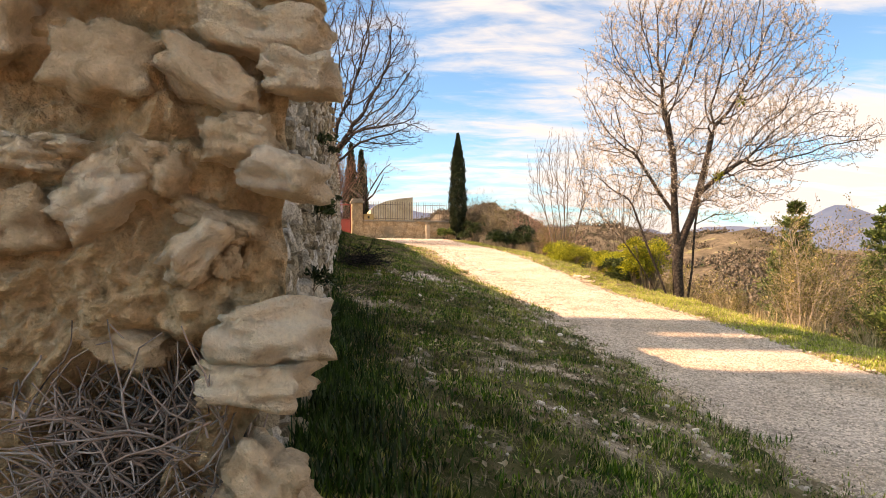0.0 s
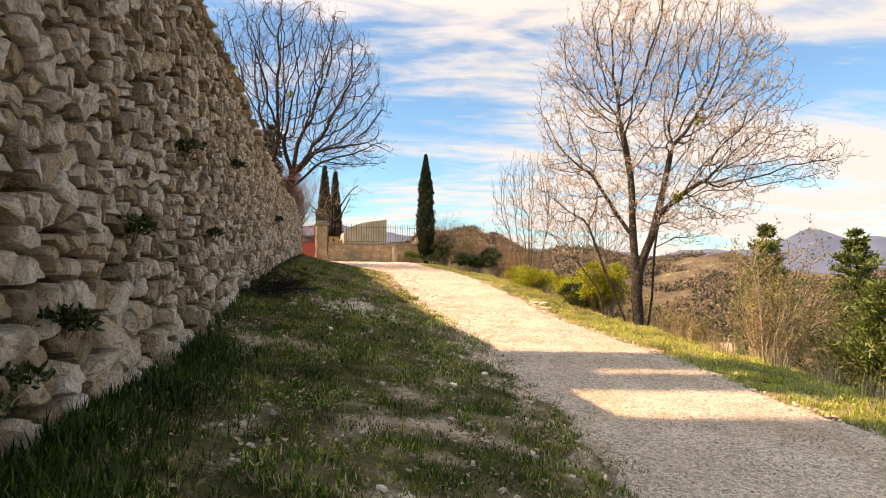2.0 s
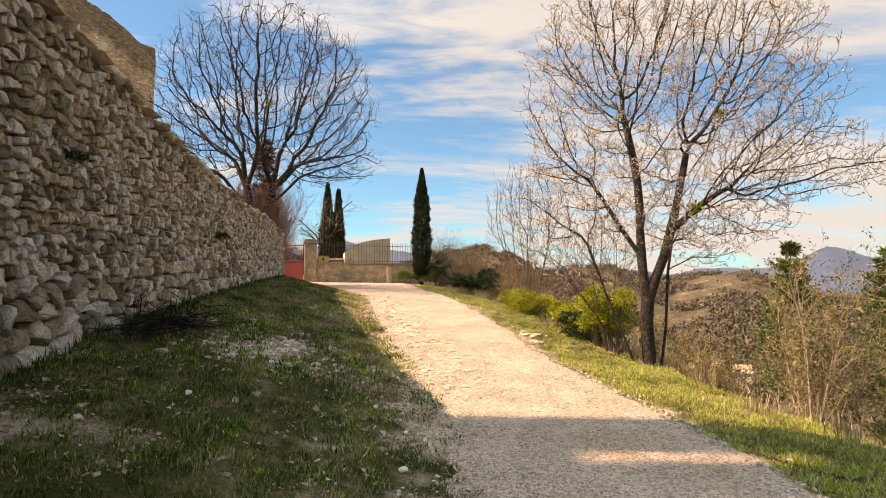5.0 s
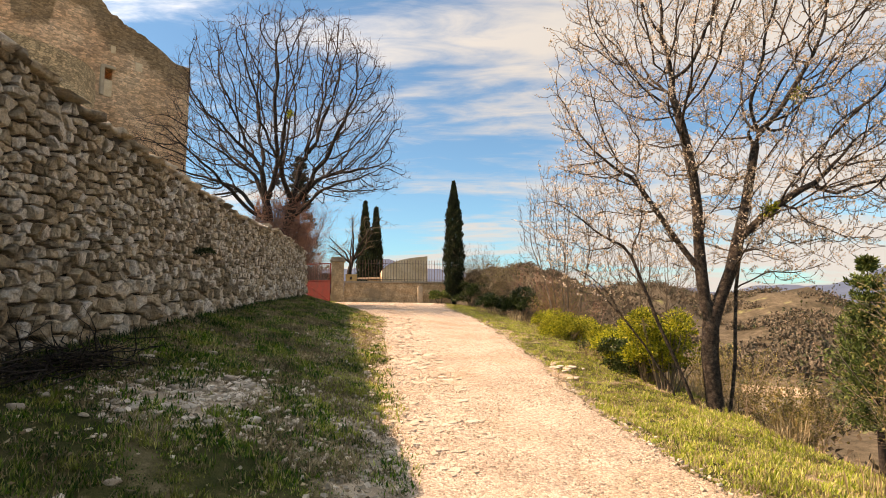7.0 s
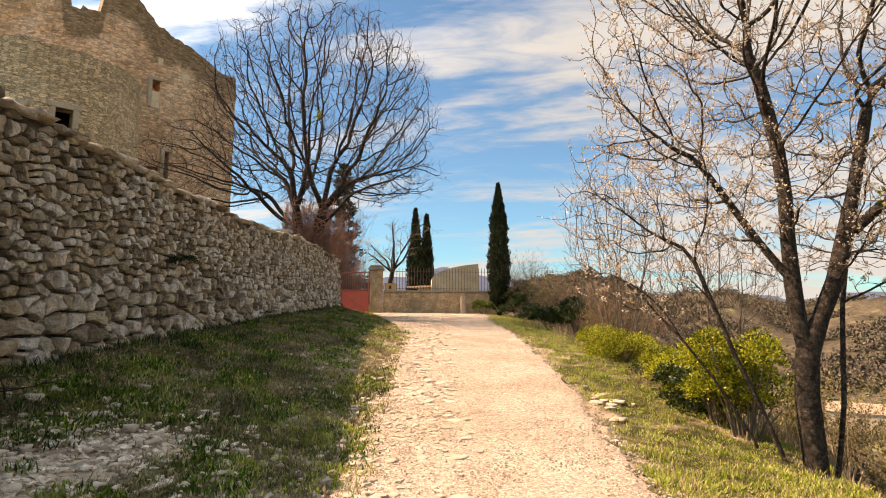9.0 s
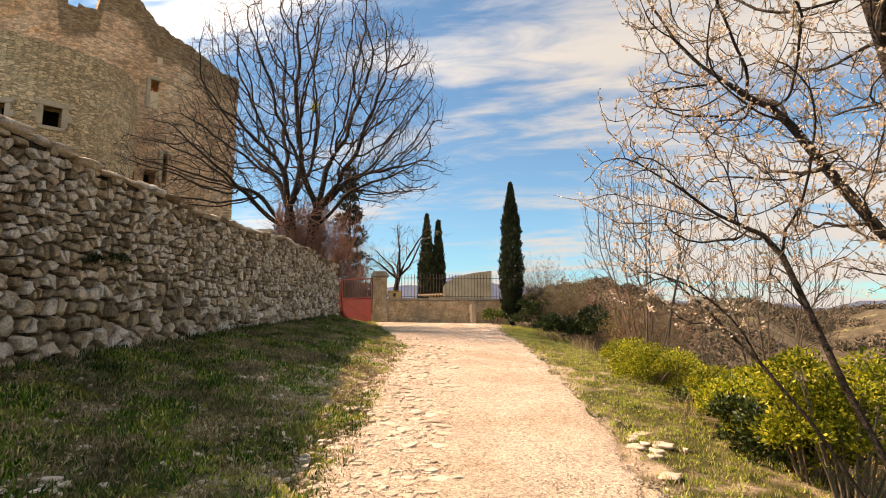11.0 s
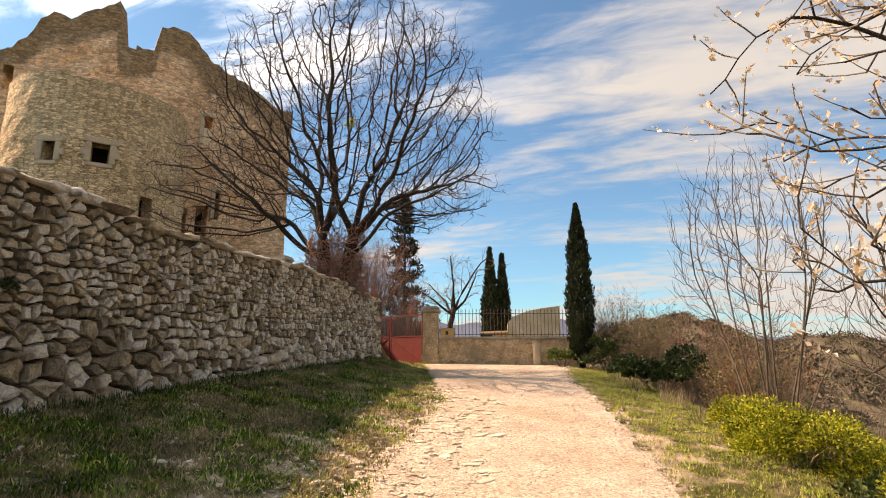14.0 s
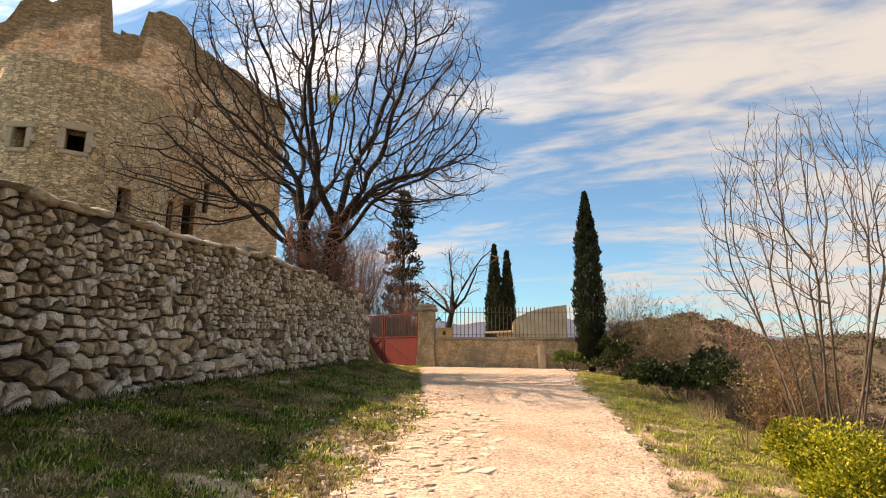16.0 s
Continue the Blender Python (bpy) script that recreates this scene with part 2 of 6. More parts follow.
M_PALE = rough_mat("pale_stems", [(0.3, (0.26, 0.20, 0.14)), (0.7, (0.50, 0.41, 0.31))], 4, 30, 0.9, 0.3, 0.01, 0.3, 0.3, True)
M_TWIG_RED = rough_mat("reddish_twigs", [(0.3, (0.20, 0.10, 0.075)), (0.7, (0.42, 0.24, 0.18))], 2, 20, 0.9, 0.2, 0.01, 0.3, 0.3, True)
M_TWIG_DRY = rough_mat("dry_grey_twigs", [(0.3, (0.15, 0.115, 0.10)), (0.7, (0.38, 0.31, 0.28))], 4, 40, 0.9, 0.2, 0.01, 0.5, 0.3, True)
M_BUD = leaf_mat("pale_blossom", [(0.0, (0.42, 0.31, 0.17)), (0.4, (0.66, 0.55, 0.42)), (1.0, (0.88, 0.80, 0.73))], 0.7, 0.5, None, 0.7)
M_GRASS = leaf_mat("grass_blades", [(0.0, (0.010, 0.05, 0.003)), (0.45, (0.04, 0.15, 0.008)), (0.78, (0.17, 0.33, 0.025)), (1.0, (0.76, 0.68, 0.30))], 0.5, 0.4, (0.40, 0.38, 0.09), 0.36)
# yellow-green verge grass, lightened further: sunlight put into its colour
M_GRASS_VERGE = leaf_mat("sunlit_tone_grass", [(0.0, (0.13, 0.22, 0.02)), (0.4, (0.32, 0.42, 0.05)), (0.75, (0.47, 0.51, 0.11)), (1.0, (0.74, 0.66, 0.33))], 0.5, 0.4, None, 0.62)
M_LITTER = leaf_mat("fallen_leaf_litter", [(0.0, (0.16, 0.11, 0.06)), (0.5, (0.36, 0.27, 0.15)), (1.0, (0.60, 0.50, 0.33))], 0.8, 0.1)
# lush grass darkened: the shade at the wall's foot is in its colour
M_GRASS_LUSH = leaf_mat("lush_grass_shaded", [(0.0, (0.006, 0.028, 0.004)), (0.7, (0.022, 0.075, 0.009)), (1.0, (0.07, 0.15, 0.022))], 0.55, 0.25)
M_CYPRESS = leaf_mat("cypress_needles", [(0.0, (0.012, 0.022, 0.010)), (0.6, (0.03, 0.05, 0.018)), (1.0, (0.06, 0.085, 0.03))], 0.7, 0.1)
M_PINE = leaf_mat("pine_needles", [(0.0, (0.05, 0.09, 0.02)), (0.6, (0.11, 0.17, 0.04)), (1.0, (0.22, 0.27, 0.07))], 0.6, 0.2)
M_FIR = leaf_mat("dark_fir_needles", [(0.0, (0.015, 0.025, 0.014)), (0.6, (0.035, 0.05, 0.028)), (1.0, (0.07, 0.085, 0.05))], 0.7, 0.1)
M_YELLOW = leaf_mat("yellow_green_leaves", [(0.0, (0.05, 0.09, 0.01)), (0.5, (0.25, 0.30, 0.025)), (1.0, (0.68, 0.63, 0.08))], 0.55, 0.4, None, 0.58)
M_IVY = leaf_mat("dark_green_leaves", [(0.0, (0.015, 0.035, 0.01)), (0.6, (0.04, 0.075, 0.02)), (1.0, (0.10, 0.14, 0.045))], 0.4, 0.15)
M_OLIVE = leaf_mat("olive_scrub_leaves", [(0.0, (0.10, 0.105, 0.03)), (0.5, (0.24, 0.22, 0.07)), (1.0, (0.42, 0.33, 0.14))], 0.7, 0.25)
M_BROWNLEAF = leaf_mat("brown_green_scrub", [(0.0, (0.05, 0.05, 0.025)), (0.5, (0.13, 0.115, 0.06)), (1.0, (0.24, 0.19, 0.12))], 0.8, 0.2)
M_THICKET = leaf_mat("red_brown_thicket", [(0.0, (0.05, 0.025, 0.018)), (0.6, (0.12, 0.062, 0.045)), (1.0, (0.22, 0.13, 0.095))], 0.8, 0.1)
M_DRYLEAF = leaf_mat("dry_grass_blades", [(0.0, (0.20, 0.15, 0.08)), (0.6, (0.38, 0.30, 0.17)), (1.0, (0.52, 0.44, 0.28))], 0.8, 0.2)
M_FARSCRUB = leaf_mat("far_scrub_brown", [(0.0, (0.09, 0.08, 0.05)), (0.6, (0.155, 0.122, 0.085)), (1.0, (0.22, 0.17, 0.12))], 0.9, 0.0)
M_FARWOOD = leaf_mat("far_evergreen", [(0.0, (0.04, 0.06, 0.03)), (0.6, (0.08, 0.105, 0.05)), (1.0, (0.15, 0.16, 0.075))], 0.9, 0.0)


def masonry_mat(name, base, size, joint=0.55, flat=2.2, crest=None, uneven=1.0):
    """Coursed rubble seen from afar: stones with darker joints, over broad stains."""
    m, nt, N, L, b = node_mat(name)
    g = world_coord(nt)
    mp = N.new("ShaderNodeMapping")
    mp.inputs["Scale"].default_value = (1 / size, 1 / size, flat / size)
    L.new(g.outputs["Position"], mp.inputs[0])
    v = N.new("ShaderNodeTexVoronoi"); v.inputs["Scale"].default_value = 1.0
    L.new(mp.outputs[0], v.inputs[0])
    ve = N.new("ShaderNodeTexVoronoi"); ve.feature = "DISTANCE_TO_EDGE"; ve.inputs["Scale"].default_value = 1.0
    L.new(mp.outputs[0], ve.inputs[0])
    v.inputs["Randomness"].default_value = ve.inputs["Randomness"].default_value = uneven
    n1 = noise_node(nt, 0.35, 7, 0.65, g.outputs["Position"])
    n2 = noise_node(nt, 9.0, 5, 0.65, g.outputs["Position"])
    r = ramp_node(nt, n1.outputs[0], base)
    top_col = None
    if crest:
        # bare grey masonry along the broken crest, tan render below it
        at_ = N.new("ShaderNodeAttribute"); at_.attribute_name = "below_crest"
        wav = N.new("ShaderNodeMath"); wav.operation = "MULTIPLY_ADD"; wav.inputs[1].default_value = 2.5
        L.new(n1.outputs[0], wav.inputs[0]); L.new(at_.outputs["Fac"], wav.inputs[2])
        dv = N.new("ShaderNodeMath"); dv.operation = "DIVIDE"; dv.inputs[1].default_value = 6.0
        L.new(wav.outputs[0], dv.inputs[0])
        top_col = ramp_node(nt, dv.outputs[0], [(0.48, (1, 1, 1)), (0.60, (0, 0, 0))])
    sep = N.new("ShaderNodeSeparateColor"); L.new(v.outputs["Color"], sep.inputs[0])
    rv = ramp_node(nt, sep.outputs[0], [(0.0, (0.5, 0.48, 0.45)), (1.0, (1.3, 1.26, 1.18))])
    body = mixed(nt, top_col.outputs[0], r.outputs[0], crest) if crest else r.outputs[0]
    col = mixed(nt, 0.8, body, rv.outputs[0], "MULTIPLY")
    rj = ramp_node(nt, ve.outputs["Distance"], [(0.0, (joint, joint * 0.97, joint * 0.92)), (0.12, (1, 1, 1))])
    col = mixed(nt, 1.0, col, rj.outputs[0], "MULTIPLY")
    rn = ramp_node(nt, n2.outputs[0], [(0.3, (0.6, 0.6, 0.6)), (0.65, (1.1, 1.1, 1.1))])
    col = mixed(nt, 0.7, col, rn.outputs[0], "MULTIPLY")
    L.new(col, b.inputs["Base Color"])
    b.inputs["Roughness"].default_value = 0.93
    b.inputs["Specular IOR Level"].default_value = 0.2
    bp = N.new("ShaderNodeBump"); bp.inputs["Strength"].default_value, bp.inputs["Distance"].default_value = 0.8, 0.06
    L.new(rj.outputs[0], bp.inputs["Height"])
    L.new(bp.outputs[0], b.inputs["Normal"])
    return m


M_DRUM = masonry_mat("tower_masonry", [(0.3, (0.54, 0.40, 0.25)), (0.5, (0.74, 0.58, 0.38)), (0.7, (0.84, 0.69, 0.47))], 0.26, 0.42, 2.9, None, 0.8)
M_CASTLE = masonry_mat("castle_render", [(0.3, (0.58, 0.37, 0.23)), (0.5, (0.84, 0.59, 0.40)), (0.7, (0.94, 0.74, 0.54))], 0.27, 0.68, 2.6, (0.38, 0.28, 0.18), 0.85)
M_CASTLE_DARK = masonry_mat("castle_weathered_crest", [(0.3, (0.26, 0.20, 0.13)), (0.5, (0.42, 0.33, 0.22)), (0.7, (0.58, 0.47, 0.33))], 0.34, 0.5)
M_DRESSED = rough_mat("dressed_stone", [(0.3, (0.48, 0.40, 0.29)), (0.7, (0.64, 0.56, 0.43))], 2, 30, 0.9, 0.3, 0.01)
M_RENDER = rough_mat("ochre_render", [(0.3, (0.44, 0.31, 0.18)), (0.5, (0.64, 0.48, 0.30)), (0.7, (0.76, 0.61, 0.41))], 3.5, 14, 0.93, 1.0, 0.05, 0, 0.5, False, (0.30, 0.235, 0.155), 1.4)
M_HOUSE = rough_mat("house_render", [(0.3, (0.60, 0.43, 0.26)), (0.5, (0.76, 0.57, 0.37)), (0.7, (0.86, 0.69, 0.48))], 0.9, 9, 0.93, 0.6, 0.04, 0, 0.35)
# blocking stone made extra pale: light put into its colour
M_BLOCK = rough_mat("lit_blocking", [(0.3, (0.78, 0.62, 0.40)), (0.7, (0.92, 0.80, 0.58))], 3, 30, 0.9, 0.3, 0.01)
M_COPING = rough_mat("coping_stone", [(0.3, (0.30, 0.26, 0.20)), (0.7, (0.50, 0.45, 0.37))], 3, 40, 0.9, 0.4, 0.01, 0.2, 0.35)
# near-black: indoor shade put into the colour, for openings and windows
M_DARK = rough_mat("interior_shade", [(0.3, (0.02, 0.018, 0.015)), (0.7, (0.04, 0.035, 0.03))], 2, 20, 0.95, 0.1)


def metal_mat(name, col, rough, dirt):
    m, nt, N, L, b = node_mat(name)
    g = world_coord(nt)
    n = noise_node(nt, 4, 8, 0.7, g.outputs["Position"])
    r = ramp_node(nt, n.outputs[0], [(0.35, dirt), (0.55, col), (0.8, tuple(min(1, c * 1.15) for c in col))])
    L.new(r.outputs[0], b.inputs["Base Color"])
    b.inputs["Roughness"].default_value = rough
    return m


M_RED = metal_mat("red_gate_paint", (0.15, 0.007, 0.003), 0.7, (0.09, 0.008, 0.004))
M_IRON = metal_mat("rusty_iron", (0.075, 0.05, 0.042), 0.6, (0.10, 0.05, 0.03))
M_LAMP = metal_mat("lamp_black", (0.03, 0.03, 0.035), 0.4, (0.05, 0.05, 0.05))
M_BOX = rough_mat("tan_letterbox", [(0.3, (0.52, 0.36, 0.14)), (0.7, (0.66, 0.48, 0.22))], 3, 30, 0.6, 0.1)
M_MARK = rough_mat("dark_mark", [(0.3, (0.03, 0.025, 0.02)), (0.7, (0.05, 0.04, 0.035))], 3, 30, 0.6, 0.1)
M_ROOF = rough_mat("clay_tiles", [(0.3, (0.34, 0.24, 0.16)), (0.7, (0.50, 0.39, 0.28))], 3, 20, 0.9, 0.3)


# ---- mesh helpers ----
def mesh_np(name, verts, faces, mat, parent=None, smooth=False):
    """One mesh object out of arrays; all faces have the same number of corners."""
    verts, faces = np.asarray(verts, float), np.asarray(faces, int)
    me = bpy.data.meshes.new(name)
    k = faces.shape[1]
    me.vertices.add(len(verts)); me.vertices.foreach_set("co", verts.ravel())
    me.loops.add(faces.size); me.loops.foreach_set("vertex_index", faces.ravel())
    me.polygons.add(len(faces))
    me.polygons.foreach_set("loop_start", np.arange(0, faces.size, k))
    me.polygons.foreach_set("loop_total", np.full(len(faces), k))
    me.polygons.foreach_set("use_smooth", np.full(len(faces), smooth))
    me.update(calc_edges=True)
    me.validate()
    if mat:
        me.materials.append(mat)
    ob = new(name, me)
    ob.parent = parent
    return ob


def part(name, bm, material, parent, label="", smooth=False):
    me = bpy.data.meshes.new(name)
    bm.to_mesh(me)
    bm.free()
    if smooth:
        me.polygons.foreach_set("use_smooth", [True] * len(me.polygons))
    me.materials.append(material)
    ob = new(name, me)
    ob.parent = parent
    if label:
        ob["label"] = label
    return ob


def empty(name, x, y, z, label, category, group=""):
    ob = new(name)
    ob.matrix_world = pose(x, y, z)
    return tagged(ob, label, category, group)


def box_bm(sx, sy, sz, at=(0, 0, 0), bevel=0.0, rz=0.0, bm=None):
    """A box standing on at; several may share one bmesh."""
    own = bm is None
    bm = bm or bmesh.new()
    r = bmesh.ops.create_cube(bm, size=1)
    vs = r["verts"]
    bmesh.ops.scale(bm, verts=vs, vec=(sx, sy, sz))
    bmesh.ops.translate(bm, verts=vs, vec=(0, 0, sz / 2))
    if bevel:
        es = list({e for v in vs for e in v.link_edges})
        out = bmesh.ops.bevel(bm, geom=es, offset=bevel, segments=2, affect="EDGES")
        vs = list({v for f in out["faces"] for v in f.verts} | {v for v in vs if v.is_valid})
    if rz:
        bmesh.ops.rotate(bm, verts=vs, matrix=Matrix.Rotation(rz, 3, "Z"))
    bmesh.ops.translate(bm, verts=vs, vec=at)
    return bm


def fbm(x, y, z=0.0, octaves=4):
    return noise.fractal(Vector((x, y, z)), 1.0, 2.0, octaves)


# ---- the lie of the land ----
def lerp(y, ys, vs):
    return float(np.interp(y, ys, vs))


def wall_x(y):
    """The outer face of the long stone wall."""
    return -0.25 - 0.175 * y


def road_left(y):
    # behind the start the gravel widens into an unseen yard, added to bounce light
    return lerp(y, (-20, -1.5, -0.6, 0, 4.2, 9, 11.3, 14.5, 17.2, 19.4, 21.5, 23.6, 28, 32, 40), (-9, -8, 1.9, 2.3, 2.2, 1.58, 1.12, 0.48, -0.1, -0.48, -0.9, -1.8, -3.6, -5.2, -6))


def road_right(y):
    return lerp(y, (-20, 0, 5.3, 8.2, 11.4, 15.4, 17.7, 21.6, 29, 33, 40), (6, 5.3, 4.9, 4.44, 3.85, 3.4, 3.0, 2.3, 0.8, 0.5, 0.5))


def spine(y):
    return lerp(y, (-60, -20, -5, 0, 3, 7, 9, 13.4, 18.2, 19.5, 23.5, 33, 45, 60), (-4, -1.6, -0.45, -0.12, 0.04, 0.22, 0.38, 0.66, 1.15, 1.3, 1.6, 2.1, 2.2, 1.6))


def foot(y):
    """Height of the ground along the foot of the wall."""
    return lerp(y, (-20, 0, 1, 3, 5.4, 6.3, 8.9, 11.6, 15, 19.6, 27.6, 30.5, 33, 45), (-0.8, 0.5, 0.72, 0.82, 0.84, 0.94, 1.28, 1.46, 1.68, 1.95, 2.33, 2.2, 2.12, 2.2))


def land(x, y):
    """Height of the ground."""
    c, xl, xr, xw = spine(y), road_left(y), road_right(y), wall_x(y)
    if x < xl:
        f = (xl - x) / max(0.3, xl - xw)
        z = c + 0.05 + (foot(y) - c - 0.05) * min(1.0, f) ** 0.9
        if x < xw - 0.4:
            d = xw - 0.4 - x
            rise = 1.5 + min(d, 26) * 0.16
            k = lerp(y, (0.2, 2.2, 29, 33), (0, 1, 1, 0.0))
            z += k * rise * min(1, d / 0.3)
            if d > 45:
                z -= (d - 45) * 0.35
    elif x < xr:
        z = c + 0.05 - 0.1 * (x - xl) / (xr - xl)
    else:
        d = x - xr
        z = c - 0.05 - 0.10 * d - 0.10 * max(0, d - 1.1) - 0.38 * max(0, d - 2.2) + 0.15 * max(0, d - 14)
    if y > 36:
        z -= max(0, y - 36) * 0.33 if y < 70 else 11.2 + (y - 70) * 0.12
    r = math.hypot(x, y)
    if r > 60:
        # the valley floor and the low wooded hills beyond it
        az = math.degrees(math.atan2(x, y))
        valley = -22 + 4 * fbm(x / 90, y / 90)
        hill = 0.0
        for a, w, d0, h in ((3, 14, 430, 52), (15, 9, 440, 40), (27, 9, 480, 35), (48, 12, 520, 34), (-40, 30, 500, 40), (-12, 14, 700, 40)):
            q = min(1.0, max(0.0, (r - 130) / (d0 - 130)))
            hill = max(hill, h * math.exp(-((az - a) / w) ** 2) * q * q * (3 - 2 * q))
        far = valley + hill * (1 + 0.3 * fbm(x / 70, y / 70, 2.0, 6)) + (hill * 0.12) * fbm(x / 18, y / 18)
        k = min(1.0, (r - 60) / 60)
        z = max(z, valley - 6) * (1 - k) + far * k
    return z


def rough_land(x, y):
    xl, xr = road_left(y), road_right(y)
    on_road = xl - 0.1 < x < xr + 0.1
    amp = 0.012 if on_road else 0.035
    return land(x, y) + amp * fbm(x * 1.6, y * 1.6, 3.0) + (0.0 if on_road else 0.02 * fbm(x * 6, y * 6, 9.0))


def steps(a, b, fine, growth, reach):
    v = list(np.arange(a, b + 1e-6, fine))
    d, s = v[-1], fine
    up = []
    while d < reach:
        s *= growth
        d += s
        up.append(d)
    d, s = v[0], fine
    dn = []
    while d > -reach:
        s *= growth
        d -= s
        dn.append(d)
    return np.array(dn[::-1] + v + up)


def grid_faces(nx, ny):
    i = (np.arange(ny - 1)[:, None] * nx + np.arange(nx - 1)[None, :]).ravel()
    return np.stack([i, i + 1, i + nx + 1, i + nx], 1)


def bare_patch(x, y):
    """1 where the turf is worn to soil and stones."""
    v = fbm(x * 0.8, y * 0.8, 5.0, 2) * 0.45 + fbm(x * 2.6, y * 2.6, 15.0, 3) * 0.5
    v += 0.75 * math.exp(-(((x + 0.4) / 0.55) ** 2 + ((y - 10.3) / 1.0) ** 2))
    v += 0.28 * math.exp(-(((x - 0.6) / 0.4) ** 2 + ((y - 5.3) / 0.7) ** 2)) - 0.02
    v += 0.3 * math.exp(-(((x - 1.5) / 0.45) ** 2 + ((y - 4.6) / 1.6) ** 2))
    v += 0.2 * math.exp(-(((x + 1.4) / 0.5) ** 2 + ((y - 17.5) / 0.5) ** 2))
    v += (0.5 if y < 10.5 else 0.12) * math.exp(-((x - road_left(y)) / 0.4) ** 2)
    v += 0.40 * math.exp(-((x - road_right(y)) / 0.2) ** 2)
    return v


def ground_mat():
    m, nt, N, L, b = node_mat("turf_and_soil")
    g = world_coord(nt)
    at = N.new("ShaderNodeAttribute"); at.attribute_name = "bare"
    n1 = noise_node(nt, 2.5, 6, 0.65, g.outputs["Position"])
    n2 = noise_node(nt, 45, 5, 0.7, g.outputs["Position"])
    n3 = noise_node(nt, 0.06, 8, 0.65, g.outputs["Position"])
    turf = ramp_node(nt, n1.outputs[0], [(0.3, (0.03, 0.045, 0.012)), (0.5, (0.085, 0.085, 0.03)), (0.7, (0.28, 0.22, 0.13))])
    soil = ramp_node(nt, n1.outputs[0], [(0.3, (0.36, 0.27, 0.19)), (0.7, (0.70, 0.57, 0.43))])
    n5 = noise_node(nt, 0.35, 6, 0.75, g.outputs["Position"])
    wood0 = ramp_node(nt, n3.outputs[0], [(0.3, (0.05, 0.046, 0.028)), (0.45, (0.10, 0.08, 0.054)), (0.6, (0.15, 0.12, 0.082)), (0.70, (0.27, 0.28, 0.11))])
    w5 = ramp_node(nt, n5.outputs[0], [(0.38, (0.6, 0.62, 0.58)), (0.6, (1.2, 1.2, 1.2))])
    wood = nt.nodes.new("ShaderNodeMix"); wood.data_type, wood.blend_type = "RGBA", "MULTIPLY"
    wood.inputs[0].default_value = 1.0
    L.new(wood0.outputs[0], wood.inputs[6]); L.new(w5.outputs[0], wood.inputs[7])
    ad = N.new("ShaderNodeMath"); ad.operation = "MULTIPLY_ADD"; ad.inputs[1].default_value = 0.5; 
    L.new(n2.outputs[0], ad.inputs[0]); L.new(at.outputs["Fac"], ad.inputs[2])
    rb = ramp_node(nt, ad.outputs[0], [(0.45, (0, 0, 0)), (0.75, (1, 1, 1))])
    near = mixed(nt, rb.outputs[0], turf.outputs[0], soil.outputs[0])
    fr = N.new("ShaderNodeAttribute"); fr.attribute_name = "wild"
    col = mixed(nt, fr.outputs["Fac"], near, wood.outputs[2])
    rf = ramp_node(nt, n2.outputs[0], [(0.3, (0.45, 0.45, 0.45)), (0.7, (1.1, 1.1, 1.1))])
    col = mixed(nt, 0.7, col, rf.outputs[0], "MULTIPLY")
    L.new(col, b.inputs["Base Color"])
    b.inputs["Roughness"].default_value = 0.97
    b.inputs["Specular IOR Level"].default_value = 0.1
    bp = N.new("ShaderNodeBump"); bp.inputs["Strength"].default_value, bp.inputs["Distance"].default_value = 0.8, 0.03
    L.new(n2.outputs[0], bp.inputs["Height"]); L.new(bp.outputs[0], b.inputs["Normal"])
    return m


GRID = []


def sheet(x, y):
    """Height of the ground sheet itself, between its corners."""
    xs, ys, Z = GRID
    i, j = int(np.searchsorted(xs, x)) - 1, int(np.searchsorted(ys, y)) - 1
    u, v = (x - xs[i]) / (xs[i + 1] - xs[i]), (y - ys[j]) / (ys[j + 1] - ys[j])
    return float((Z[j, i] * (1 - u) + Z[j, i + 1] * u) * (1 - v) + (Z[j + 1, i] * (1 - u) + Z[j + 1, i + 1] * u) * v)


def build_ground():
    xs, ys = steps(-6, 8, 0.17, 1.13, 4200), steps(-2, 35, 0.2, 1.13, 4200)
    verts, bare, wild = [], [], []
    for y in ys:
        for x in xs:
            near = -9 < x < 12 and -6 < y < 40
            verts.append((x, y, rough_land(x, y) if near else land(x, y)))
            bare.append(max(0, bare_patch(x, y)) if near else 0.0)
            wild.append(min(1.0, max(0.0, (x - road_right(min(y, 40)) - 1.6) / 1.2, (math.hypot(x, y) - 40) / 30)))
    GRID.extend((xs, ys, np.array(verts)[:, 2].reshape(len(ys), len(xs))))
    ob = mesh_np("ground", verts, grid_faces(len(xs), len(ys)), ground_mat(), None, True)
    for nm, v in (("bare", bare), ("wild", wild)):
        a = ob.data.attributes.new(nm, "FLOAT", "POINT")
        a.data.foreach_set("value", v)
    return tagged(ob, "grassy hillside with worn soil falling to a wooded valley", "ground", "", "structure")


build_ground()


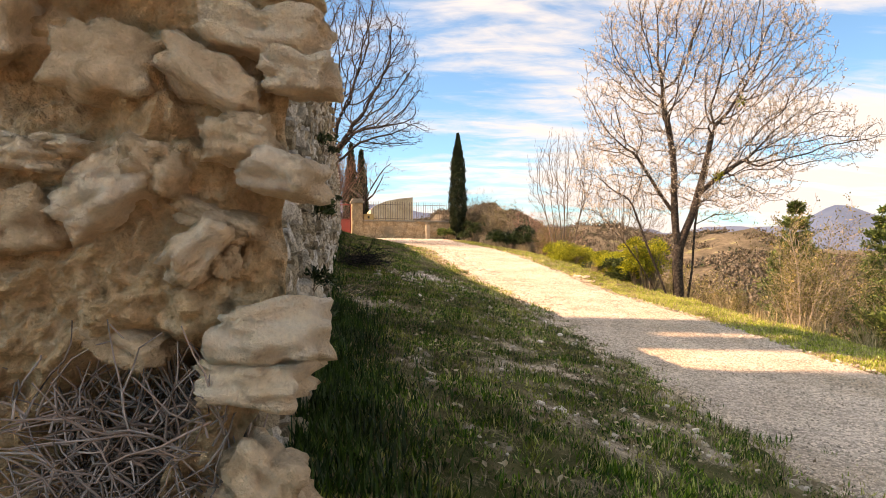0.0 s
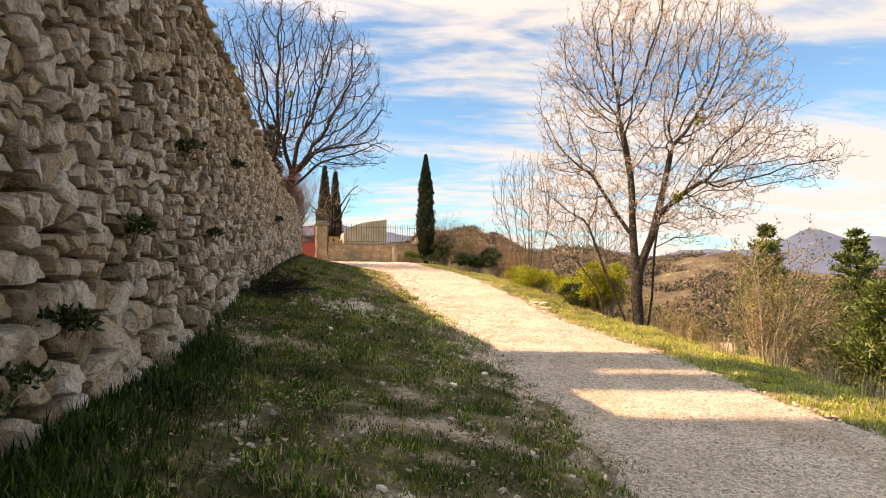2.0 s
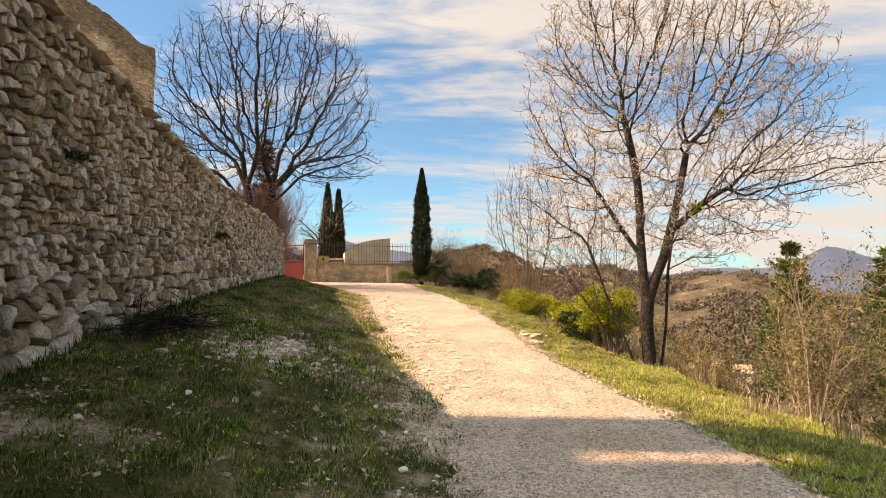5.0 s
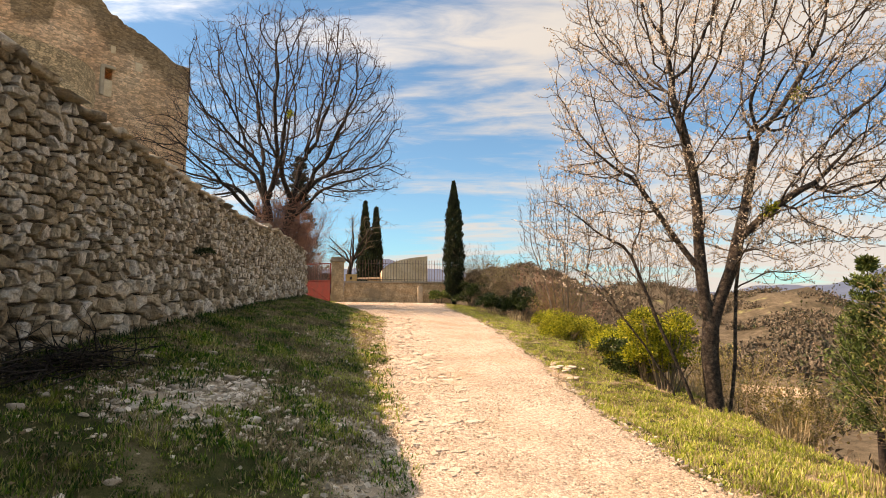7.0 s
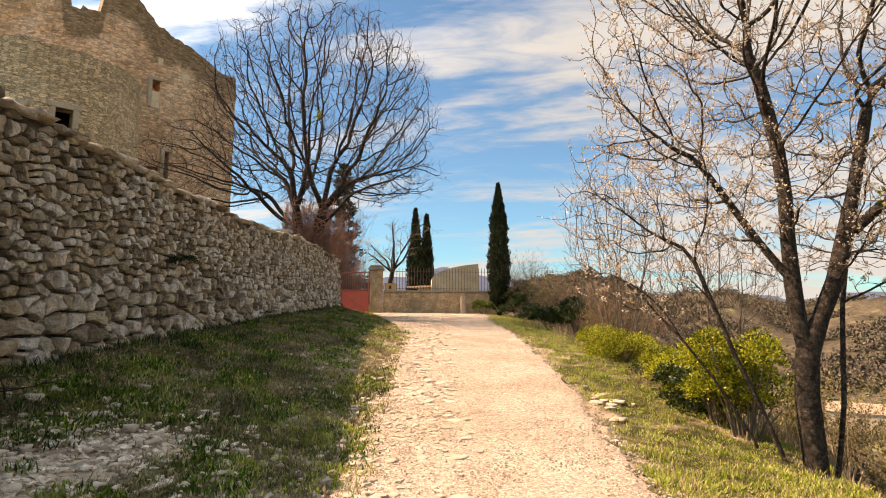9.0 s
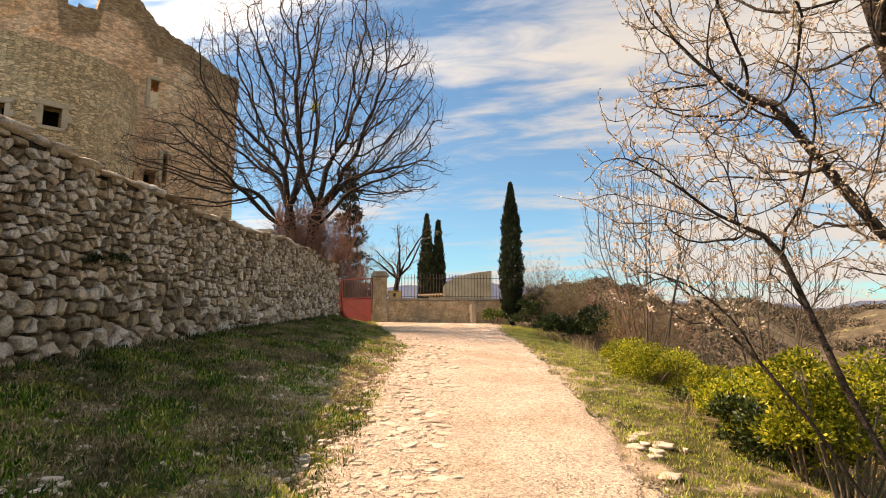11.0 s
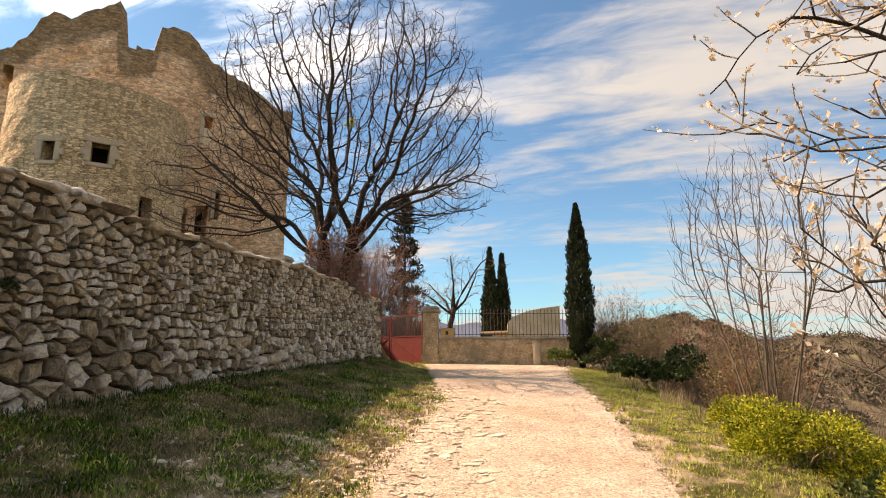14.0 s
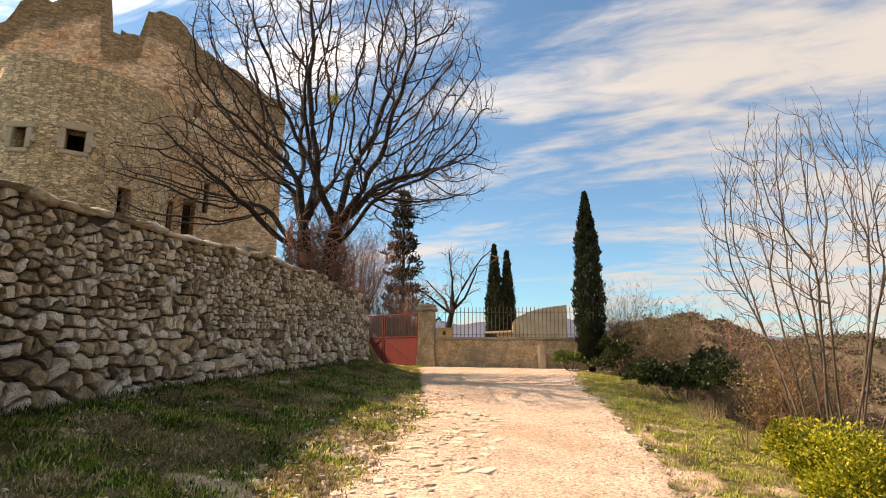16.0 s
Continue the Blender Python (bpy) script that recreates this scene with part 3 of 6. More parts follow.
def build_road():
    """The gravel track, a skin just above the ground with ragged edges."""
    # below y = -1.5 the strip is the unseen yard that bounces light
    ys = np.arange(-14, 36.3, 0.12)
    nx = 36
    verts = []
    for y in ys:
        a = road_left(y) + 0.22 * fbm(1.7, y * 0.9) + 0.10 * fbm(5.1, y * 3.5)
        b = road_right(y) + 0.14 * fbm(8.3, y * 0.9) + 0.08 * fbm(2.9, y * 3.5)
        for i in range(nx):
            x = a + (b - a) * i / (nx - 1)
            e = min(i, nx - 1 - i)
            z = max(rough_land(x, y), land(x, y)) + (0.022 if e > 1 else (-0.03, 0.012)[e]) + 0.012 * fbm(x * 3, y * 3, 1) * (e > 2)
            verts.append((x, y, z))
    ob = mesh_np("road", verts, grid_faces(nx, len(ys)), M_GRAVEL, None, True)
    return tagged(ob, "pale gravel track climbing towards a red gate", "road", "", "structure")


road = build_road()

# ---- backdrop ----
def build_mountains():
    """A far range with its peaks; distance haze is put into its blue colour and glow."""
    m, nt, N, L, b = node_mat("far_mountain_haze")
    g = world_coord(nt)
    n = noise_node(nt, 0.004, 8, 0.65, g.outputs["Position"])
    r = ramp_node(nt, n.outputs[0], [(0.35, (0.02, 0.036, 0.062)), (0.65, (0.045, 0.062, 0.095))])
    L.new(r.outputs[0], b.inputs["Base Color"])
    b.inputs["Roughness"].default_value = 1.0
    # faint blue emission stands in for the haze of distance
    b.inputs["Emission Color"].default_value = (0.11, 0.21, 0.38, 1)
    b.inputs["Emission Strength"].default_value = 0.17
    verts, rings, n_az = [], 7, 260
    for k in range(rings):
        for i in range(n_az):
            az = -75 + 160 * i / (n_az - 1)
            el = 2.0 + 1.0 * fbm(az / 14, 3.0) + 0.35 * fbm(az / 3.0, 7.0)
            for a, w, h in ((34.9, 2.4, 1.5), (39, 9, 0.2), (-9, 9, 2.4), (2, 6, 1.0), (-30, 14, 2.0), (60, 14, 1.6)):
                el += h * math.exp(-abs((az - a) / w) ** 1.5)
            d = 2600 + 160 * k
            q = (k / (rings - 1)) ** 0.8
            h = (-60) * (1 - q) + q * (d * math.tan(radians(el)) + 2) + 30 * q * (1 - q) * 4 * fbm(az / 2.0, k * 0.7)
            verts.append((d * math.sin(radians(az)), d * math.cos(radians(az)), h))
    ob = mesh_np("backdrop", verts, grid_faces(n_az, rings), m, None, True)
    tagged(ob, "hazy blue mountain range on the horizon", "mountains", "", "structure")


build_mountains()


# ---- stones ----
def stone_mesh(seed, n=2, bulge=0.55, rough=0.16):
    """A lumpy rounded block about 1 x 1 x 1, as arrays of corners and quads."""
    vs, idx, fs = [], {}, []

    def vert(p):
        key = tuple(round(c, 4) for c in p)
        if key not in idx:
            idx[key] = len(vs)
            v = Vector(p)
            s = v.normalized() * 0.62
            v = v.lerp(s, bulge)
            w = v + Vector((seed * 3.7, seed * 1.3, 0))
            v += v.normalized() * rough * (noise.noise(w * 2.3) + (0.4 * noise.noise(w * 6.0) + 0.25 * noise.noise(w * 13.0) if n > 5 else 0))
            vs.append(v)
        return idx[key]

    for ax in range(3):
        for sg in (-1, 1):
            for i in range(n):
                for j in range(n):
                    c = []
                    for di, dj in ((0, 0), (1, 0), (1, 1), (0, 1)):
                        p = [0, 0, 0]
                        p[ax] = sg * 0.5
                        p[(ax + 1) % 3] = (i + di) / n - 0.5
                        p[(ax + 2) % 3] = (j + dj) / n - 0.5
                        c.append(vert(p))
                    fs.append(c if sg > 0 else c[::-1])
    return np.array([tuple(v) for v in vs]), np.array(fs)


STONES = [stone_mesh(s, 3, 0.26 + 0.05 * (s % 5), 0.26) for s in range(14)]


def piece_meshes(kind, mat, name):
    out = []
    for v, f in kind:
        me = bpy.data.meshes.new(name)
        me.from_pydata(v.tolist(), [], f.tolist())
        me.polygons.foreach_set("use_smooth", [True] * len(me.polygons))
        me.materials.append(mat)
        out.append(me)
    return out


def stuff_of(name, items, kind, mat, parent=None, smooth=True):
    """Joins many stones, each (index, matrix), into one mesh."""
    vs, fs, base = [], [], 0
    for i, m in items:
        v, f = kind[i % len(kind)]
        a = np.array(m)
        vs.append(v @ a[:3, :3].T + a[:3, 3])
        fs.append(f + base)
        base += len(v)
    ob = mesh_np(name, np.concatenate(vs), np.concatenate(fs), mat, parent, smooth)
    ob["kind"] = "stuff"
    return ob


WALL_A, WALL_B = 1.36, 28.3
WALL_T = 1.1


def wall_top(y):
    return lerp(y, (0, 5, 7, 9, 11, 14.5, 17.4, 20, 22.5, 25, 28, 30), (4.25, 4.24, 4.22, 4.2, 4.06, 4.02, 4.0, 4.15, 4.3, 4.3, 4.26, 4.25)) + 0.07 * fbm(y * 0.8, 2.0) + 0.04 * fbm(y * 3.1, 6.0)


def build_wall():
    wall = empty("wall_retaining", wall_x(8), 8, foot(8), "long tall rough limestone rubble wall beside the track", "wall")
    wall["kind"] = "structure"
    inv = wall.matrix_world.inverted()
    # mortar core, coloured dark for the shade in the joints
    ys = np.arange(WALL_A, WALL_B + 0.01, 0.2)
    ring, verts = 26, []
    for y in ys:
        x0, z0, z1 = wall_x(y) - 0.105, foot(y) - 0.35, wall_top(y) - 0.06
        for j in range(ring):
            if j < 16:
                z = z0 + (z1 - z0) * j / 15
                p = (x0 + 0.045 * min(1, max(0, (z - z0 - 1.2) / 0.8)) + 0.04 * fbm(y * 2, z * 2, 4) - 0.05 * (z - z0) / 3.5, y, z)
            else:
                q = (j - 16) / 9
                p = (x0 - 0.05 - WALL_T * min(1, q * 1.6), y, z1 - max(0, q - 0.62) * 4.0)
            verts.append(inv @ Vector(p))
    n = len(ys)
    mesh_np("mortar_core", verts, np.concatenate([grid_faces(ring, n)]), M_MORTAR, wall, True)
    # rubble stones fitted to one another: every stone owns the face nearer to its middle than to any other
    rng = random.Random(5)
    seeds = []
    z = 0.0
    while z < 3.75:
        low = max(0.0, 1 - z / 1.1)
        h = rng.uniform(0.075, 0.145) + 0.07 * low
        y = WALL_A - 0.1 + rng.uniform(0, 0.2)
        while y < WALL_B:
            w = h * rng.uniform(0.85, 2.1 - 0.6 * low)
            sy, sz = y + w / 2 + rng.uniform(-0.25, 0.25) * w, z + h / 2 + rng.uniform(-0.3, 0.3) * h
            if rng.random() > 0.20:
                seeds.append((sy, sz))
            if rng.random() < 0.26:
                seeds.append((y + rng.uniform(0, w), z + rng.uniform(0, h)))
            y += w
        z += h
    K = 0.80                                        # stones lie flat: distances along the wall count less
    cells, grid = [], {}
    for i, (u, v) in enumerate(seeds):
        grid.setdefault((int(u // 0.4), int(v // 0.4)), []).append(i)
    for i, (u, v) in enumerate(seeds):
        poly = [(-0.34, -0.24), (0.34, -0.24), (0.34, 0.24), (-0.34, 0.24)]
        near = []
        for a in (-1, 0, 1):
            for c in (-1, 0, 1):
                near += grid.get((int(u // 0.4) + a, int(v // 0.4) + c), [])
        near = sorted((((seeds[j][0] - u) * K) ** 2 + (seeds[j][1] - v) ** 2, j) for j in near if j != i)[:16]
        for d2, j in near:
            nx_, nz_ = (seeds[j][0] - u) * K * K, seeds[j][1] - v
            lim = d2 / 2
            out = []
            for k in range(len(poly)):
                p, q = poly[k], poly[(k + 1) % len(poly)]
                dp, dq = p[0] * nx_ + p[1] * nz_ - lim, q[0] * nx_ + q[1] * nz_ - lim
                if dp <= 0:
                    out.append(p)
                if dp * dq < 0:
                    f = dp / (dp - dq)
                    out.append((p[0] + (q[0] - p[0]) * f, p[1] + (q[1] - p[1]) * f))
            poly = out
            if len(poly) < 3:
                break
        if len(poly) >= 3:
            cells.append((u, v, poly))
    nrm = Vector((1, 0.175, 0)).normalized()
    tan = Vector((-0.175, 1, 0)).normalized()

    def fitted_stone(u, v, poly, fine):
        """Corners and faces of one stone: a rough bulging face with worn edges, running back into the wall."""
        ring = []
        for k in range(len(poly)):
            p, q = poly[k], poly[(k + 1) % len(poly)]
            ln = math.hypot(q[0] - p[0], q[1] - p[1])
            n = max(1, round(ln / (0.045 if fine else 0.075)))
            for m_ in range(n):
                ring.append((p[0] + (q[0] - p[0]) * m_ / n, p[1] + (q[1] - p[1]) * m_ / n))
        if len(ring) < 4:
            return None
        cx, cz = sum(p[0] for p in ring) / len(ring), sum(p[1] for p in ring) / len(ring)
        size = math.sqrt(abs(sum(ring[k][0] * ring[(k + 1) % len(ring)][1] - ring[(k + 1) % len(ring)][0] * ring[k][1] for k in range(len(ring)))) / 2)
        if size < 0.035:
            return None
        low = max(0.0, 1 - v / 1.1)
        out = rng.uniform(-0.032, 0.024) + 0.03 * low
        ta, tb = rng.gauss(0, 0.14), rng.gauss(0, 0.14)
        gap = min(0.024, size * 0.16) * rng.uniform(0.6, 1.6) * (0.85 + 0.15 * low)
        bulge = size * (rng.uniform(0.02, 0.11) + 0.06 * low)
        rings = ((1.0, -0.13, 0.0), (1.0, -0.025, 1.0), (0.88, 0.6 * bulge, 1.0), (0.5, bulge, 1.0)) if fine else ((1.0, -0.12, 0.0), (1.0, -0.025, 1.0), (0.9, bulge * 0.5, 1.0), (0.5, bulge * 0.8, 1.0))
        zb = foot(u) - 0.06
        base = Vector((wall_x(u), u, 0))
        vs, fs = [], []
        soft = rng.uniform(0.0, 0.35)
        for sc, dep, _ in rings:
            for px, pz in ring:
                dx, dz = px - cx, pz - cz
                r_ = math.hypot(dx, dz) + 1e-6
                shrink = max(0.3, (r_ - gap) / r_) * (1 - soft * max(0, r_ / (size * 0.75) - 1) * 0.5)
                j = 0.10 * noise.noise(Vector(((u + px) * 14, (v + pz) * 14, sc * 3)))
                qx, qz = cx + dx * sc * shrink * (1 + j), cz + dz * sc * shrink * (1 + j)
                rough_ = size * (0.15 if fine else 0.15) * noise.noise(Vector(((u + qx) * 17, (v + qz) * 17, 7.0 + sc))) if dep > -0.1 else 0
                d_ = dep + out + (qx - cx) * ta + (qz - cz) * tb + rough_
                zz = zb + v + qz
                vs.append(inv @ (base + tan * qx + nrm * (d_ - 0.05 * v / 3.5) + Vector((0, 0, zz))))
        n = len(ring)
        for k in range(len(rings) - 1):
            for i in range(n):
                j = (i + 1) % n
                fs.append((k * n + i, k * n + j, (k + 1) * n + j, (k + 1) * n + i))
        top = len(vs)
        o = (len(rings) - 1) * n
        mid = sum((vs[o + i] for i in range(n)), Vector()) / n
        vs.append(mid + (inv.to_3x3() @ nrm) * bulge * 0.15)
        for i in range(0, n, 2):
            j, k2 = (i + 1) % n, (i + 2) % n
            fs.append((o + i, o + j, o + k2, top) if (n % 2 == 0 or i < n - 1) else (o + i, o + j, top, top))
        return vs, [f if len(set(f)) == 4 else f[:3] for f in fs]

    singles, joined = [], {0: ([], []), 1: ([], [])}
    for u, v, poly in cells:
        if foot(u) - 0.06 + v > wall_top(u) - 0.08 or u < 1.52:
            continue
        one = 3.0 < u < 6.6 and 0.05 < v < 2.6 and len(singles) < 300 and (u * 7.31 + v * 3.17) % 1.0 < 0.72
        s_ = fitted_stone(u, v, poly, u < 19)
        if not s_:
            continue
        if one:
            singles.append(s_)
            me = bpy.data.meshes.new("stone")
            me.from_pydata([tuple(p) for p in s_[0]], [], s_[1])
            me.materials.append(M_STONE_ONE)
            ob = new("stone", me)
            ob.parent = wall
        else:
            V_, F_ = joined[0 if u < 13 else 1]
            o = len(V_)
            V_ += [tuple(p) for p in s_[0]]
            F_ += [tuple(c + o for c in f) for f in s_[1]]
    for V_, F_ in joined.values():
        me = bpy.data.meshes.new("stone_facing")
        me.from_pydata(V_, [], F_)
        me.materials.append(M_STONE)
        ob = new("stone_facing", me)
        ob.parent = wall
        ob["kind"] = "stuff"
    # capping stones
    y = WALL_A
    caps = []
    while y < WALL_B:
        w = rng.uniform(0.18, 0.5)
        caps.append((rng.randrange(14), inv @ (pose(wall_x(y) - 0.24, y + w / 2, wall_top(y) - 0.03, rng.uniform(-4, 4), rng.uniform(-5, 5), 10 + rng.uniform(-12, 12)) @ Matrix.Diagonal((0.42, w * 1.0, rng.uniform(0.06, 0.12), 1)))))
        y += w
    stuff_of("capping", caps, STONES, M_STONE, wall)
    # pale flat stone on the crown of the wall
    bm = box_bm(0.62, 0.5, 0.13, (0, 0, 0), 0.04)
    cap = part("cap_stone", bm, M_COPING, wall, "pale flat stone on the wall's crown")
    cap.matrix_basis = inv @ pose(-4.5, 21.6, wall_top(21.6) + 0.03, 3, -4, 12)
    return wall


build_wall()


def build_rubble_end():
    """The broken end of the wall: mortar core with large stones and a hollow filled with dry twigs."""
    end = empty("wall_broken_end", -0.7, 1.3, 0.6, "broken wall end of tan mortar with large embedded stones", "ruined wall")
    end["kind"] = "structure"
    inv = end.matrix_world.inverted()
    # face in u (from the corner leftwards) and z, wrapping round the corner along the wall
    hollow = (-0.57, 1.10)
    zs = list(np.linspace(0.55, 0.9, 8)) + list(np.linspace(0.91, 2.1, 170)) + list(np.linspace(2.15, 4.25, 34))
    ss = list(np.linspace(0, 0.3, 40)) + list(np.linspace(0.305, 0.72, 150)) + list(np.linspace(0.73, 1, 12))
    nu, nz = len(ss), len(zs)
    verts = []
    for j in range(nz):
        z = zs[j]
        corner = -0.27 - 0.05 * (fbm(z * 2.2, 4.0) + 0.5) - 0.10 * math.exp(-((z - 1.05) / 0.16) ** 2) - 0.05 * max(0, z - 2.3)
        for i in range(nu):
            s = ss[i]
            if s < 0.3:
                q = s / 0.3
                x, y = corner - 0.05 - 0.20 * (1 - q), 1.5 - 0.35 * q
            elif s < 0.4:
                q = (s - 0.3) / 0.1
                x, y = corner - 0.05 - 0.07 * q * q + 0.05 * math.sin(q * math.pi), 1.15 - 0.10 * q
            else:
                q = (s - 0.4) / 0.6
                x, y = corner - 0.12 - 1.5 * q, 1.05 + 0.02 * q
            b = 0.07 * fbm(x * 5.5, y * 5.5, z * 5.5, 6) + 0.035 * fbm(x * 16, y * 16, z * 16, 4) + 0.016 * fbm(x * 45, y * 45, z * 45, 3)
            d = math.hypot((x - hollow[0]) / 0.23, (z - hollow[1]) / 0.26)
            dip = 0.34 * max(0, 1 - d * d) if s > 0.4 else 0
            if s < 0.3:
                x += b * 0.8
            else:
                y -= b * 0.9 - dip
                x += b * 0.3
            verts.append(inv @ Vector((x, y, z)))
    mesh_np("mortar_face", verts, grid_faces(nu, nz)[:, ::-1], M_RUBBLE, end, False)
    rng = random.Random(21)
    kind = [stone_mesh(s + 90, 10, 0.30, 0.26) for s in range(10)]
    meshes = piece_meshes(kind, M_RUBSTONE, "stone")

    def put(x, y, z, sx, sy, sz, rx, ry, rz):
        ob = new("stone", meshes[rng.randrange(10)])
        ob.parent = end
        ob.matrix_basis = inv @ pose(x, y, z, rx, ry, rz) @ Matrix.Diagonal((sx, sy, sz, 1))

    # the named large ones: x, z, width, height, tilt
    for x, z, w, h, tilt in ((-0.44, 1.81, 0.17, 0.085, 32), (-0.33, 1.90, 0.20, 0.09, 8), (-0.27, 1.83, 0.12, 0.07, 3), (-0.45, 1.50, 0.13, 0.07, -48), (-0.62, 1.60, 0.18, 0.10, -35),
                             (-0.33, 1.34, 0.19, 0.10, -4), (-0.35, 1.26, 0.20, 0.08, 0), (-0.78, 1.68, 0.16, 0.06, 8), (-0.80, 1.55, 0.18, 0.12, -8), (-0.62, 1.83, 0.19, 0.13, 15),
                             (-0.34, 1.08, 0.13, 0.09, 35), (-0.36, 1.02, 0.16, 0.06, 5), (-0.30, 1.64, 0.13, 0.07, 12), (-0.38, 1.70, 0.12, 0.08, 0), (-0.52, 1.66, 0.10, 0.08, 20), (-0.84, 1.92, 0.18, 0.12, 0), (-0.34, 2.05, 0.18, 0.12, 0), (-0.6, 2.05, 0.2, 0.14, 5)):
        put(x, 1.07, z, w, 0.16, h, rng.uniform(-12, 12), tilt, rng.uniform(-10, 10))
    for _ in range(70):
        put(rng.uniform(-1.5, -0.3), 1.06 + rng.uniform(0, 0.04), rng.uniform(1.0, 4.1) if rng.random() < 0.6 else rng.uniform(2.1, 4.1), rng.uniform(0.05, 0.16), 0.12, rng.uniform(0.04, 0.1), rng.uniform(-15, 15), rng.uniform(-40, 40), rng.uniform(-15, 15))
    # the bundle of dry twigs in the hollow
    segs = []
    for _ in range(460):
        a = Vector((hollow[0] + rng.uniform(-0.2, 0.16), 1.12 + rng.uniform(-0.14, 0.12), rng.uniform(0.9, 1.2)))
        d = Vector((rng.gauss(0, 0.6), rng.gauss(0, 0.4), rng.uniform(0.0, 1.1))).normalized()
        pts = [a]
        for _ in range(5):
            d = (d + Vector((rng.gauss(0, 0.30), rng.gauss(0, 0.22), rng.gauss(-0.06, 0.25)))).normalized()
            q = pts[-1] + d * rng.uniform(0.03, 0.055)
            q.x = min(max(q.x, -0.82), -0.41)
            pts.append(q)
        segs.append((pts, 0.0030, 0.0014))
    v, f = tubes(segs, 3)
    ob = mesh_np("dry_twigs", v, f, M_TWIG_DRY, None, True)
    tagged(ob, "tangled bundle of dry grey twigs in a wall hollow", "twigs", "", "stuff")


def tubes(branches, sides):
    """Tapered tubes along polylines: (points, first radius, last radius), or (points, all radii, None)."""
    vs, fs, base = [], [], 0
    ang = np.arange(sides) / sides * 2 * np.pi
    ca, sa = np.cos(ang), np.sin(ang)
    for pts, r0, r1 in branches:
        p = np.array([tuple(q) for q in pts])
        n = len(p)
        t = np.gradient(p, axis=0)
        t /= np.linalg.norm(t, axis=1)[:, None] + 1e-9
        ref = np.where(np.abs(t[:, 2:3]) < 0.9, np.array([[0, 0, 1.0]]), np.array([[1.0, 0, 0]]))
        u = np.cross(t, ref); u /= np.linalg.norm(u, axis=1)[:, None] + 1e-9
        w = np.cross(t, u)
        r = (np.asarray(r0) if r1 is None else np.linspace(r0, r1, n))[:, None, None]
        ring = p[:, None, :] + r * (u[:, None, :] * ca[None, :, None] + w[:, None, :] * sa[None, :, None])
        vs.append(ring.reshape(-1, 3))
        i = np.arange(n - 1)[:, None] * sides + np.arange(sides)[None, :]
        j = np.arange(n - 1)[:, None] * sides + (np.arange(sides)[None, :] + 1) % sides
        fs.append(np.stack([i, j, j + sides, i + sides], -1).reshape(-1, 4) + base)
        base += n * sides
    return np.concatenate(vs), np.concatenate(fs)


build_rubble_end()


# ---- the ruined castle ----
def ruin_wall(name, P, Q, thick, z0, top, mat, parent, holes=(), cell=0.35, rows=34, wob=0.10, bend=None):
    """A thick wall from P to Q with a broken crest; holes are (u0, u1, z0, z1) cut right through."""
    P, Q = Vector((*P, 0)), Vector((*Q, 0))
    d = Q - P
    length = d.length
    d.normalize()
    nrm = Vector((d.y, -d.x, 0))
    us = {0.0, length}
    us |= set(np.arange(0, length, cell))
    for h in holes:
        us |= {h[0], h[1]}
    us = sorted(u for u in us if 0 <= u <= length)
    zmax = max(top(u) for u in us)
    zs = set(np.linspace(z0, zmax, rows))
    for h in holes:
        zs |= {h[2], h[3]}
    zs = sorted(zs)
    verts, faces, ids = [], [], {}

    def vert(i, k, s):
        key = (i, k, s)
        if key not in ids:
            u, z = us[i], min(zs[k], top(us[i]))
            w = wob * fbm(u * 0.6, z * 0.6, 3.0 + s) + 0.3 * wob * fbm(u * 3, z * 3, 1.0)
            p = P + d * u + nrm * (w if s == 0 else -thick)
            if bend:
                p = bend(u, nrm) + (nrm * 0 if s == 0 else Vector((0, 0, 0)))
            ids[key] = len(verts)
            verts.append((p.x, p.y, z))
        return ids[key]

    def full(i, k):
        if i < 0 or k < 0 or i >= len(us) - 1 or k >= len(zs) - 1:
            return False
        u, z = (us[i] + us[i + 1]) / 2, (zs[k] + zs[k + 1]) / 2
        if zs[k] >= min(top(us[i]), top(us[i + 1])) - 1e-6 and zs[k] >= max(top(us[i]), top(us[i + 1])) - 0.02:
            return False
        return not any(h[0] < u < h[1] and h[2] < z < h[3] for h in holes)

    for i in range(len(us) - 1):
        for k in range(len(zs) - 1):
            if not full(i, k):
                continue
            a, b, c, e = (i, k), (i + 1, k), (i + 1, k + 1), (i, k + 1)
            faces.append([vert(*q, 0) for q in (a, b, c, e)])
            faces.append([vert(*q, 1) for q in (a, e, c, b)])
            for (di, dk), (p, q) in (((-1, 0), (a, e)), ((1, 0), (c, b)), ((0, 1), (e, c)), ((0, -1), (b, a))):
                if not full(i + di, k + dk):
                    faces.append([vert(*p, 0), vert(*q, 0), vert(*q, 1), vert(*p, 1)][::-1])
    me = bpy.data.meshes.new(name)
    me.from_pydata(verts, [], faces)
    me.materials.append(mat)
    me.validate()
    drop = me.attributes.new("below_crest", "FLOAT", "POINT")
    along = [max(0.0, min(length, (Vector((v[0], v[1], 0)) - P).dot(d))) for v in verts]
    drop.data.foreach_set("value", [top(u) - v[2] for u, v in zip(along, verts)])
    ob = new(name, me)
    ob.parent = parent
    ob.matrix_basis = parent.matrix_world.inverted()
    return ob


